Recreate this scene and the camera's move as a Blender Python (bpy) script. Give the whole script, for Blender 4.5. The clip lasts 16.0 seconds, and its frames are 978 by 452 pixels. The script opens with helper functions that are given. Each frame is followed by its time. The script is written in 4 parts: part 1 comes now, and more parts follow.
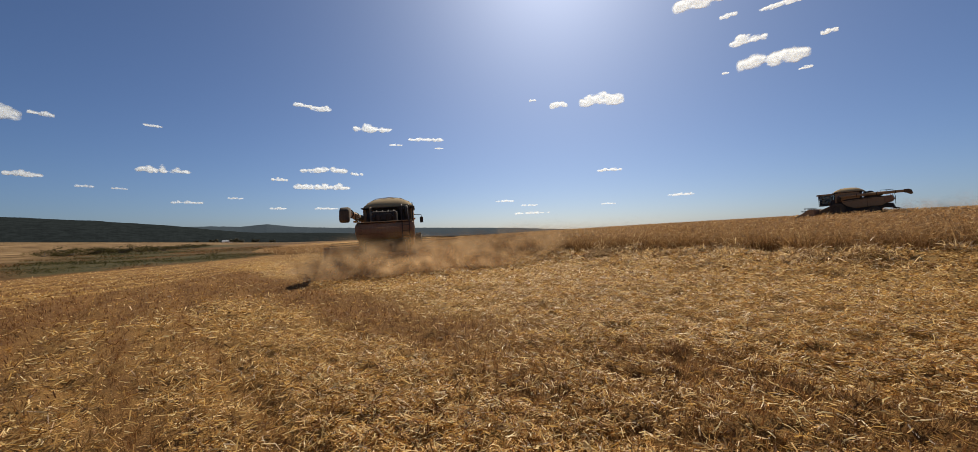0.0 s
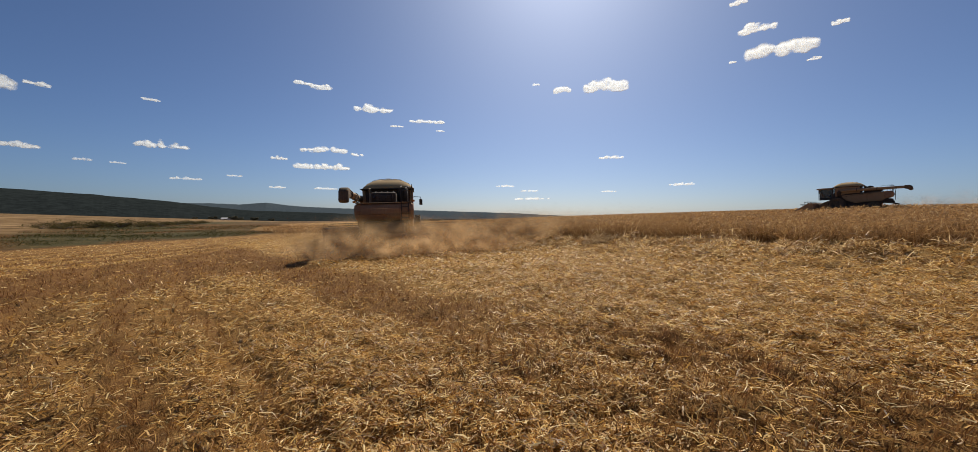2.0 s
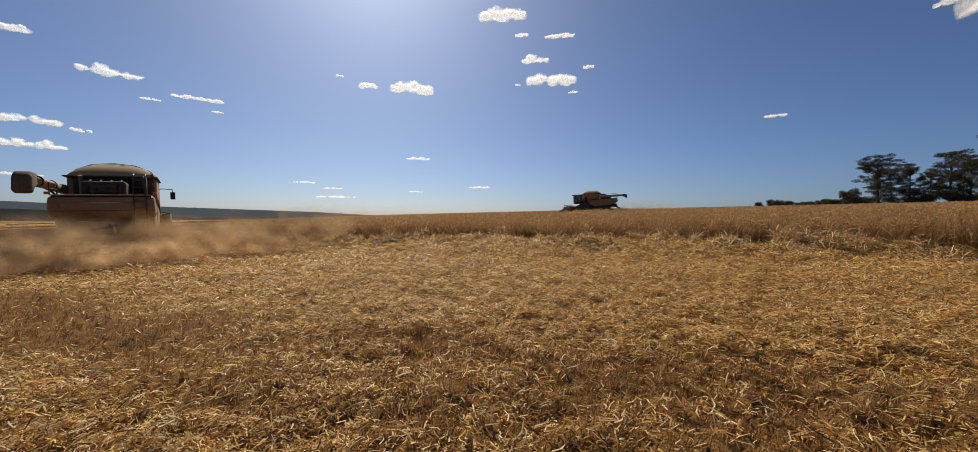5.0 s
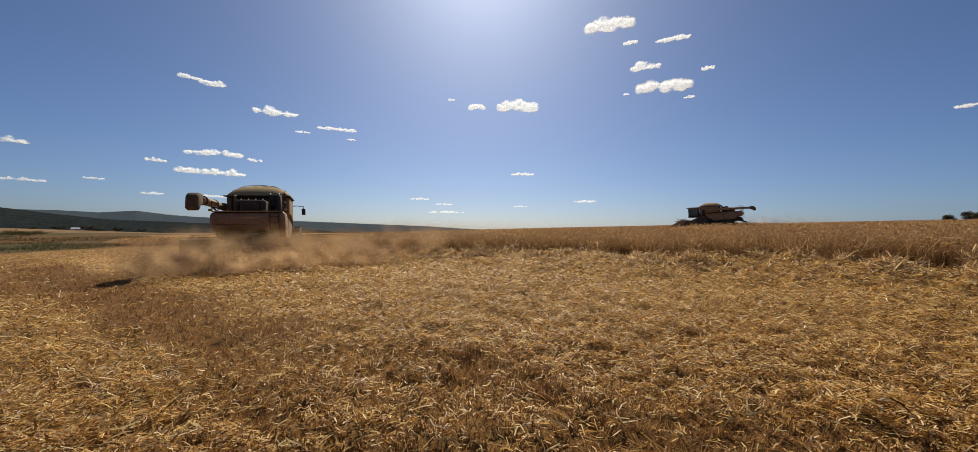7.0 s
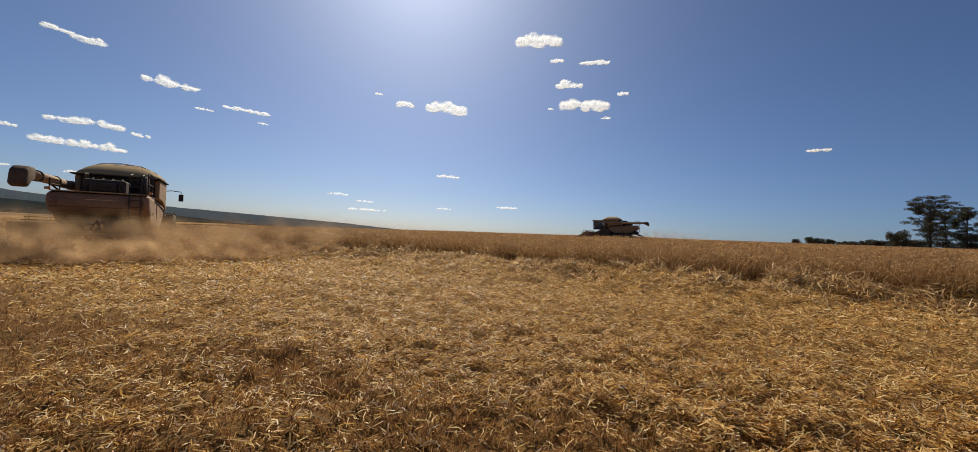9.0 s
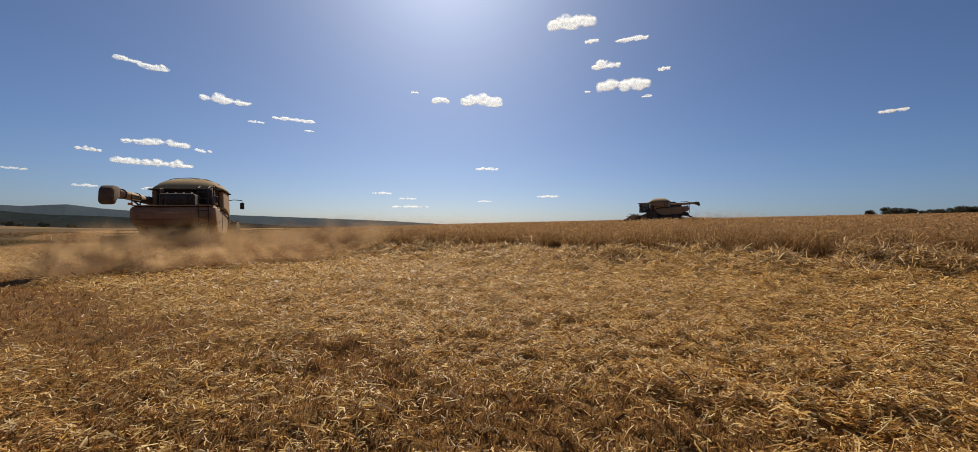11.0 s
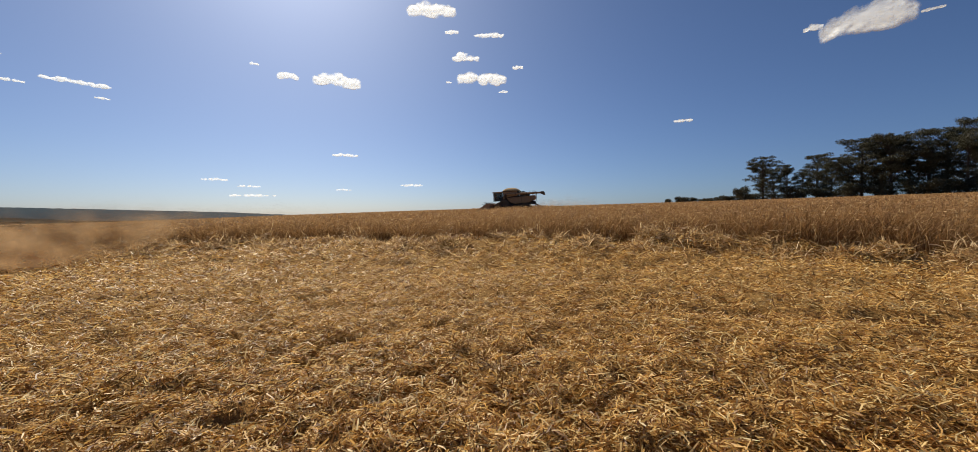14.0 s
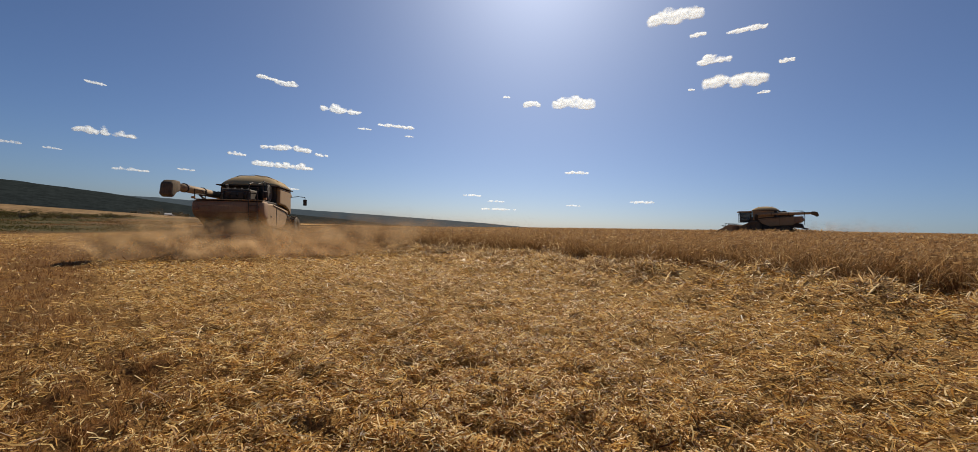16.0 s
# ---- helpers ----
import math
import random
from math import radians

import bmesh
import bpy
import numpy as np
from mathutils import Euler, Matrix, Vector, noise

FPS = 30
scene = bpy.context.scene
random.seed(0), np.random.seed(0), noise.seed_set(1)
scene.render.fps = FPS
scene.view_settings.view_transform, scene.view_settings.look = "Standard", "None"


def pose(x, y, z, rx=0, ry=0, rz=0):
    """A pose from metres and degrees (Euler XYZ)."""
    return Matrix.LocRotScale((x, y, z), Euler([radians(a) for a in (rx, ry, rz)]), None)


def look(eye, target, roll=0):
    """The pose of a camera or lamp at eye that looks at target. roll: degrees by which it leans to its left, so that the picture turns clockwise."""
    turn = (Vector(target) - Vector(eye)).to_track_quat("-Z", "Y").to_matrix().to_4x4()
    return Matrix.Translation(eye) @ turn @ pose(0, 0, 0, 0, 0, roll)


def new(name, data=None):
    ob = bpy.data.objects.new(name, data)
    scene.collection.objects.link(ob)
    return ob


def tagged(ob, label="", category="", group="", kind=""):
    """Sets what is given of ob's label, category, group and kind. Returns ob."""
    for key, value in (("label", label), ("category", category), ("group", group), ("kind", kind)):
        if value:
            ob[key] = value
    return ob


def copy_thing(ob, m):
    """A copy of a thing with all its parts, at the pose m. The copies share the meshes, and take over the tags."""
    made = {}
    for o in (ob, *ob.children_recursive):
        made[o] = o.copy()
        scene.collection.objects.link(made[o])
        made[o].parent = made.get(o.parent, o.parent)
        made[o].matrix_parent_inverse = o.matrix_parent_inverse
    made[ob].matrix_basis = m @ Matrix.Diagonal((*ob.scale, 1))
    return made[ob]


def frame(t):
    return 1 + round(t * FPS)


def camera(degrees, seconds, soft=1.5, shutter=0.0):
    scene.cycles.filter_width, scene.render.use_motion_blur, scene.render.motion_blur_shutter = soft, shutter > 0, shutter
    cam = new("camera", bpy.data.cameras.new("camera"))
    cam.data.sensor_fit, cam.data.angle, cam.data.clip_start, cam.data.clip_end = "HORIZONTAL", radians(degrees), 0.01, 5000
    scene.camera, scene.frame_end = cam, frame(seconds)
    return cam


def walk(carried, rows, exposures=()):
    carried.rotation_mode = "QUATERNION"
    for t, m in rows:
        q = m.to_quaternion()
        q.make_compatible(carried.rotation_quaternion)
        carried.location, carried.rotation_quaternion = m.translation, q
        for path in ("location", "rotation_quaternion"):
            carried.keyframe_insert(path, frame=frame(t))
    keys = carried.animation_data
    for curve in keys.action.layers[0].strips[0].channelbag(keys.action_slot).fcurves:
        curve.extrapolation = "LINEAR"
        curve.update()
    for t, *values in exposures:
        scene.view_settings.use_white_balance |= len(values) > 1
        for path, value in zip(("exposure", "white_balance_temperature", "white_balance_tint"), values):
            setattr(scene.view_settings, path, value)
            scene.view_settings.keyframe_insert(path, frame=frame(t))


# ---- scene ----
# ---- camera: eye, target and roll on the plane of the sloping field ----
cam = camera(102.4, 16.0, soft=0.5)
SCALE, LEAN = 1.05, -2.0
PATH = [
    (0, (-0.084, -0.322, 1.551), (-0.038, 1.677, 1.58), -3.5),
    (0.5, (-0.081, -0.303, 1.526), (-0.14, 1.696, 1.495), -2.5),
    (1, (-0.085, -0.363, 1.534), (-0.152, 1.635, 1.49), -2.3),
    (1.5, (-0.055, -0.353, 1.53), (-0.067, 1.647, 1.501), -3.0),
    (2, (-0.062, -0.362, 1.525), (-0.016, 1.637, 1.476), -1.9),
    (2.5, (-0.046, -0.358, 1.531), (0.022, 1.641, 1.493), -2.9),
    (3, (-0.056, -0.419, 1.553), (0.008, 1.58, 1.518), -2.9),
    (3.5, (0.0, -0.416, 1.557), (0.199, 1.574, 1.537), -2.7),
    (4, (0.154, -0.34, 1.516), (0.882, 1.522, 1.514), -2.6),
    (4.2, (0.279, -0.376, 1.502), (1.202, 1.399, 1.478), -3.0),
    (6.3, (0.998, -0.085, 1.427), (1.961, 1.664, 1.304), -0.6),
    (6.5, (1.079, -0.07, 1.445), (1.963, 1.721, 1.341), -1.4),
    (7, (1.337, -0.069, 1.43), (1.812, 1.873, 1.437), -1.3),
    (7.5, (1.55, -0.172, 1.43), (1.935, 1.79, 1.464), -1.4),
    (8, (1.691, -0.355, 1.409), (1.924, 1.63, 1.326), -1.1),
    (8.5, (1.939, -0.473, 1.448), (2.412, 1.47, 1.429), -2.3),
    (9, (2.278, -0.554, 1.426), (3.122, 1.259, 1.449), 1.9),
    (9.5, (2.331, -0.572, 1.427), (3.417, 1.108, 1.432), -1.4),
    (10, (2.286, -0.551, 1.431), (3.144, 1.256, 1.447), -1.8),
    (10.2, (2.236, -0.545, 1.436), (2.882, 1.347, 1.452), -1.5),
    (12.3, (2.557, -0.531, 1.341), (3.334, 1.308, 1.227), -1.6),
    (12.5, (2.713, -0.453, 1.341), (3.615, 1.328, 1.214), 0.2),
    (13, (3.001, -0.349, 1.374), (4.146, 1.281, 1.2), -2.4),
    (13.5, (3.434, -0.231, 1.366), (4.639, 1.363, 1.287), 0.3),
    (14, (3.743, -0.04, 1.379), (4.983, 1.526, 1.28), -1.9),
    (14.5, (3.988, 0.257, 1.408), (4.867, 2.053, 1.432), -1.3),
    (15, (4.256, 0.345, 1.391), (4.544, 2.323, 1.429), -3.1),
    (15.5, (4.556, 0.382, 1.408), (4.77, 2.371, 1.439), -1.0),
    (16, (4.814, 0.341, 1.37), (5.032, 2.329, 1.366), 0.7),
]
SLOPE = pose(0, 0, 0, 0, LEAN, 0)
walk(cam, [(t, SLOPE @ look(Vector(eye) * SCALE, Vector(target) * SCALE, roll)) for t, eye, target, roll in PATH],
     exposures=[(0.0, 0.08), (4.2, 0.08), (7.0, 0.07), (8.0, 0.05), (8.6, 0.10), (9.2, 0.05), (10.2, 0.05), (12.5, 0.15), (14.1, 0.18), (15.0, 0.06), (16.0, 0.06)])

# ---- light ----
SUN_AZ, SUN_EL = 12.0, 40.0
world = bpy.data.worlds.new("sky")
scene.world = world
world.use_nodes = True
wn = world.node_tree
sky = wn.nodes.new("ShaderNodeTexSky")
sky.sky_type, sky.sun_disc = "NISHITA", False
sky.sun_elevation, sky.sun_rotation = radians(SUN_EL), radians(SUN_AZ)
sky.altitude, sky.air_density, sky.dust_density, sky.ozone_density = 2500, 1.0, 8.0, 4.5
wn.nodes["Background"].inputs["Strength"].default_value = 0.061
tint = wn.nodes.new("ShaderNodeMix")
tint.data_type, tint.blend_type = "RGBA", "MULTIPLY"
tint.inputs["Factor"].default_value = 1.0
tint.inputs["B"].default_value = (0.84, 0.94, 1.08, 1)
wn.links.new(sky.outputs[0], tint.inputs["A"])
wn.links.new(tint.outputs["Result"], wn.nodes["Background"].inputs["Color"])
sun_data = bpy.data.lights.new("sun", "SUN")
sun_data.energy, sun_data.angle, sun_data.color = 5.0, radians(0.53), (1.0, 0.89, 0.71)
sun_dir = Vector((math.sin(radians(SUN_AZ)) * math.cos(radians(SUN_EL)), math.cos(radians(SUN_AZ)) * math.cos(radians(SUN_EL)), math.sin(radians(SUN_EL))))
sun = new("sun", sun_data)
sun.matrix_world = look(sun_dir * 80, (0, 0, 0))


# ---- materials ----
class Nodes:
    """Short hand for building one node material."""

    def __init__(self, name):
        self.m = bpy.data.materials.new(name)
        self.m.use_nodes = True
        self.t = self.m.node_tree
        self.b = self.t.nodes["Principled BSDF"]
        self.out = self.t.nodes["Material Output"]

    def node(self, kind, **kw):
        n = self.t.nodes.new(kind)
        for k, v in kw.items():
            if k in n.inputs:
                n.inputs[k].default_value = v
        return n

    def link(self, a, b):
        self.t.links.new(a, b)

    def coord(self, scale=(1, 1, 1)):
        c = self.node("ShaderNodeTexCoord")
        m = self.node("ShaderNodeMapping")
        m.inputs["Scale"].default_value = scale
        self.link(c.outputs["Object"], m.inputs["Vector"])
        return m.outputs[0]

    def noise(self, scale, detail=4, rough=0.6, vec=None, stretch=(1, 1, 1)):
        n = self.node("ShaderNodeTexNoise", Scale=scale, Detail=detail, Roughness=rough)
        self.link(vec or self.coord(stretch), n.inputs["Vector"])
        return n.outputs["Fac"]

    def ramp(self, fac, stops):
        n = self.node("ShaderNodeValToRGB")
        el = n.color_ramp.elements
        while len(el) < len(stops):
            el.new(0.5)
        for e, (p, c) in zip(el, stops):
            e.position, e.color = p, (*c, 1)
        self.link(fac, n.inputs[0])
        return n.outputs[0]

    def mix(self, fac, a, b, how="MIX"):
        n = self.t.nodes.new("ShaderNodeMix")
        n.data_type, n.blend_type = "RGBA", how
        for s, v in ((n.inputs["Factor"], fac), (n.inputs["A"], a), (n.inputs["B"], b)):
            if isinstance(v, (int, float)):
                s.default_value = v
            elif isinstance(v, tuple):
                s.default_value = (*v, 1)
            else:
                self.link(v, s)
        return n.outputs["Result"]

    def attr(self, name):
        n = self.t.nodes.new("ShaderNodeAttribute")
        n.attribute_name = name
        return n.outputs["Fac"]

    def island(self):
        return self.t.nodes.new("ShaderNodeNewGeometry").outputs["Random Per Island"]

    def each(self):
        return self.t.nodes.new("ShaderNodeObjectInfo").outputs["Random"]

    def bump(self, h, dist, strength=1.0):
        n = self.node("ShaderNodeBump", Strength=strength, Distance=dist)
        self.link(h, n.inputs["Height"])
        self.link(n.outputs[0], self.b.inputs["Normal"])

    def done(self, colour, rough=0.9, metal=0.0, spec=0.3):
        if isinstance(colour, tuple):
            self.b.inputs["Base Color"].default_value = (*colour, 1)
        else:
            self.link(colour, self.b.inputs["Base Color"])
        if isinstance(rough, float):
            self.b.inputs["Roughness"].default_value = rough
        else:
            self.link(rough, self.b.inputs["Roughness"])
        self.b.inputs["Metallic"].default_value = metal
        self.b.inputs["Specular IOR Level"].default_value = spec
        return self.m

    def thin(self, colour, share):
        """A thin leaf or straw: part of the light passes through."""
        tr = self.node("ShaderNodeBsdfTranslucent")
        self.link(colour, tr.inputs["Color"])
        mx = self.t.nodes.new("ShaderNodeMixShader")
        mx.inputs[0].default_value = share
        self.link(self.b.outputs[0], mx.inputs[1])
        self.link(tr.outputs[0], mx.inputs[2])
        self.link(mx.outputs[0], self.out.inputs["Surface"])


def ground_material():
    n = Nodes("field_ground")
    fine = n.noise(60, 6, 0.75)
    mid = n.noise(7, 5, 0.65)
    big = n.noise(0.5, 4, 0.6)
    soil = n.ramp(fine, [(0.36, (0.055, 0.022, 0.007)), (0.5, (0.135, 0.058, 0.017)), (0.64, (0.25, 0.120, 0.040))])
    straw = n.ramp(fine, [(0.36, (0.17, 0.085, 0.026)), (0.5, (0.35, 0.20, 0.062)), (0.64, (0.60, 0.39, 0.15))])
    gold = n.mix(n.attr("gold"), soil, straw)
    gold = n.mix(n.ramp(mid, [(0.42, (0, 0, 0)), (0.65, (0.4, 0.4, 0.4))]), gold, straw)
    grass = n.ramp(n.noise(2.2, 6, 0.7), [(0.34, (0.055, 0.028, 0.010)), (0.5, (0.125, 0.064, 0.022)), (0.68, (0.22, 0.125, 0.046))])
    green = n.ramp(n.noise(1.1, 6, 0.75), [(0.36, (0.030, 0.029, 0.010)), (0.5, (0.062, 0.055, 0.019)), (0.66, (0.13, 0.090, 0.034))])
    scrub = n.mix(n.attr("green"), grass, green)
    pale = n.ramp(n.noise(0.11, 7, 0.75, stretch=(0.8, 1.0, 1)), [(0.38, (0.090, 0.050, 0.020)), (0.48, (0.18, 0.108, 0.045)), (0.64, (0.34, 0.23, 0.115))])
    far = n.mix(n.attr("pale"), scrub, pale)
    col = n.mix(n.attr("scrub"), gold, far)
    n.bump(fine, 0.03, 0.9)
    return n.done(col, 0.95, spec=0.1)


def straw_material(name, stops, share, rough=0.55, spec=0.35, weathered=0.0):
    n = Nodes(name)
    col = n.ramp(n.island(), stops)
    if weathered:
        col = n.mix(weathered, col, n.ramp(n.noise(2.6, 4, 0.75), [(0.38, (0.36, 0.30, 0.24)), (0.5, (0.95, 0.93, 0.90)), (0.64, (1.0, 1.0, 1.0))]), "MULTIPLY")
    n.thin(col, share)
    return n.done(col, rough, spec=spec)


def leaf_material(name, a, b, share=0.3, rough=0.6, spec=0.25):
    n = Nodes(name)
    col = n.ramp(n.island(), [(0.0, a), (1.0, b)])
    n.thin(col, share)
    return n.done(col, rough, spec=spec)


def dusty(name, base, dust=(0.36, 0.25, 0.14), amount=0.5, rough=0.6, metal=0.0):
    """Paint, rubber or steel under a coat of field dust that lies in streaks and patches."""
    n = Nodes(name)
    patch = n.noise(2.3, 6, 0.65)
    grain = n.noise(45, 3, 0.7)
    streak = n.noise(3.0, 4, 0.6, stretch=(4, 4, 0.5))
    f = n.mix(0.5, patch, streak)
    f = n.ramp(f, [(0.36, (amount * 0.4,) * 3), (0.62, (min(1.0, amount * 1.35),) * 3)])
    shade = n.ramp(grain, [(0.3, tuple(c * 0.8 for c in base)), (0.7, tuple(min(1, c * 1.15) for c in base))])
    col = n.mix(f, shade, dust)
    n.bump(grain, 0.004, 0.3)
    return n.done(col, n.ramp(f, [(0.0, (rough,) * 3), (1.0, (0.95,) * 3)]), metal, 0.35)


M_GROUND = ground_material()
M_STRAW = straw_material("dry_straw", [(0.0, (0.12, 0.047, 0.012)), (0.30, (0.40, 0.205, 0.050)), (0.66, (0.84, 0.54, 0.175)), (1.0, (0.98, 0.82, 0.44))], 0.40, 0.46, 0.26, 0.5)
M_STUBBLE = straw_material("stubble", [(0.0, (0.11, 0.042, 0.014)), (0.6, (0.28, 0.135, 0.045)), (1.0, (0.60, 0.37, 0.15))], 0.35, 0.5, 0.3)
M_CROP = straw_material("ripe_grain", [(0.0, (0.16, 0.080, 0.032)), (0.6, (0.37, 0.210, 0.086)), (0.93, (0.50, 0.315, 0.138)), (1.0, (0.80, 0.62, 0.34))], 0.42, 0.7, 0.15)
M_FRINGE = straw_material("trampled_straw", [(0.0, (0.22, 0.115, 0.045)), (0.5, (0.56, 0.37, 0.16)), (0.85, (0.78, 0.58, 0.31)), (1.0, (0.88, 0.72, 0.45))], 0.45, 0.5, 0.3)
M_HEADS = straw_material("ripe_heads", [(0.0, (0.27, 0.152, 0.066)), (0.9, (0.46, 0.29, 0.133)), (1.0, (0.70, 0.51, 0.26))], 0.4, 0.7, 0.15)
M_GUM = leaf_material("gum_leaves", (0.034, 0.036, 0.020), (0.105, 0.100, 0.058), 0.16)
M_BUSH = leaf_material("bush_leaves", (0.030, 0.030, 0.010), (0.12, 0.095, 0.034), 0.3, 0.9, 0.05)
M_CLOUD = Nodes("cloud")


# ---- mesh helpers ----
def np_mesh(name, verts, faces, material, attrs=()):
    """A mesh object from arrays of places and of equal-sided faces."""
    me = bpy.data.meshes.new(name)
    faces = np.asarray(faces, dtype=np.int32)
    k = faces.shape[1]
    me.vertices.add(len(verts))
    me.vertices.foreach_set("co", np.asarray(verts, dtype=np.float32).ravel())
    me.loops.add(faces.size)
    me.loops.foreach_set("vertex_index", faces.ravel())
    me.polygons.add(len(faces))
    me.polygons.foreach_set("loop_start", np.arange(0, faces.size, k, dtype=np.int32))
    me.update(calc_edges=True)
    for key, values in attrs:
        me.attributes.new(key, "FLOAT", "POINT").data.foreach_set("value", np.asarray(values, dtype=np.float32))
    me.materials.append(material)
    return new(name, me)


def part(name, bm, material, parent=None, label="", smooth=False):
    me = bpy.data.meshes.new(name)
    bmesh.ops.recalc_face_normals(bm, faces=bm.faces)
    if smooth:
        for f in bm.faces:
            f.smooth = True
    bm.to_mesh(me)
    bm.free()
    me.materials.append(material)
    ob = new(name, me)
    ob.parent = parent
    return tagged(ob, label)


def smooth(a, b, x):
    t = np.clip((x - a) / (b - a), 0, 1)
    return t * t * (3 - 2 * t)


def lattice(ix, iy, seed):
    v = np.sin(ix * 127.1 + iy * 311.7 + seed * 74.7) * 43758.5453
    return v - np.floor(v)


def vnoise(x, y, size, seed=0):
    """Smooth noise from 0 to 1 over patches of the given size."""
    x, y = np.asarray(x, float) / size, np.asarray(y, float) / size
    ix, iy = np.floor(x), np.floor(y)
    fx, fy = x - ix, y - iy
    fx, fy = fx * fx * (3 - 2 * fx), fy * fy * (3 - 2 * fy)
    a, b = lattice(ix, iy, seed), lattice(ix + 1, iy, seed)
    c, d = lattice(ix, iy + 1, seed), lattice(ix + 1, iy + 1, seed)
    return (a * (1 - fx) + b * fx) * (1 - fy) + (c * (1 - fx) + d * fx) * fy


def fbm(x, y, size, seed=0, n=3):
    return sum(vnoise(x, y, size / 2 ** i, seed + i) / 2 ** i for i in range(n)) / sum(1 / 2 ** i for i in range(n))


# ---- lie of the land ----
RISE = math.tan(radians(-LEAN))
EDGE = np.array((-0.49, 23.92))         # a point on the edge of the standing crop
ALONG = np.array((-0.638, 0.770))       # the way the edge runs
AWAY = np.array((-0.770, -0.638))       # from the crop into the stubble


TUFTS = [(1.57, 5.0), (2.25, 4.55), (2.65, 3.33), (6.2, 7.7), (7.1, 6.4), (7.9, 5.0), (4.44, 2.85), (4.2, 3.43), (6.9, 6.87), (3.83, 4.83),
         (4.88, 3.03), (6.7, 1.94), (1.96, 3.98), (1.76, 4.77), (5.2, 8.8), (4.0, 11.05)]    # torn tufts with dark hollows in the straw


def ragged(v):
    """How far the cut edge strays from its line; it bends towards the stubble at the near end."""
    bend = -0.42 * np.maximum(0, -22.0 - v)
    return bend + 1.2 * (vnoise(v, v * 0, 6.0, 3) - 0.5) + 0.9 * (vnoise(v, v * 0, 1.5, 5) - 0.5) + 0.45 * (vnoise(v, v * 0, 0.5, 8) - 0.5)


def from_edge(x, y):
    u, v = across(x, y)
    return u + ragged(v), v


def across(x, y):
    """Distance from the straight line of the edge, and the place along it."""
    return (x - EDGE[0]) * AWAY[0] + (y - EDGE[1]) * AWAY[1], (x - EDGE[0]) * ALONG[0] + (y - EDGE[1]) * ALONG[1]


def tuft(x, y):
    """One at the middle of a torn tuft, nought outside."""
    f = np.zeros_like(np.asarray(x, float))
    for k, (a, b) in enumerate(TUFTS):
        wide = 0.12 + 0.05 * (k % 3)
        f = np.maximum(f, np.exp(-((x - a) / wide) ** 2 - ((y - b) / (wide * 0.8)) ** 2))
    return f


def rut(x, y):
    """A wheel rut with dark torn soil that crosses the straw towards the near end of the crop."""
    u, v = across(x, y)
    off = u - 6.45 + 0.2 * (vnoise(v, v * 0, 0.7, 33) - 0.5)
    return np.exp(-(off / 0.15) ** 2) * smooth(-21.5, -23.5, v) * smooth(-29, -27, v) * (0.5 + 0.5 * vnoise(v, v * 0, 0.4, 35))


def land(x, y):
    """Height of the ground without its clods."""
    x, y = np.asarray(x, float), np.asarray(y, float)
    ub, vb = across(x, y)
    bank = 0.32 * smooth(3.4, 0.4, ub) * smooth(-45, -8, ub) * smooth(60, 25, np.abs(vb + 5))
    r, az = np.hypot(x, y), np.degrees(np.arctan2(x, y))
    near = RISE * np.maximum(x, -30) + 0.25 * RISE * np.minimum(x + 30, 0)
    rise = np.interp(az, [-180, -90, -60, -50, -38, -26, -12, 0, 9, 38, 56, 90, 130, 180],
                     [0, 0.4, 0.5, 0.35, -0.1, -0.55, -0.5, -0.3, 0.10, 0.95, 1.40, 1.95, 1.3, 0])
    rr = np.minimum(r, 420)
    distant = 0.7 + rr * np.tan(np.radians(rise)) - 0.012 * np.maximum(r - 420, 0)
    w = smooth(70, 330, r)
    crest = 0.8 * np.exp(-((r - 80) / 13) ** 2 - ((az - 44.3) / 6) ** 2)
    return near * (1 - w) + distant * w + crest + bank


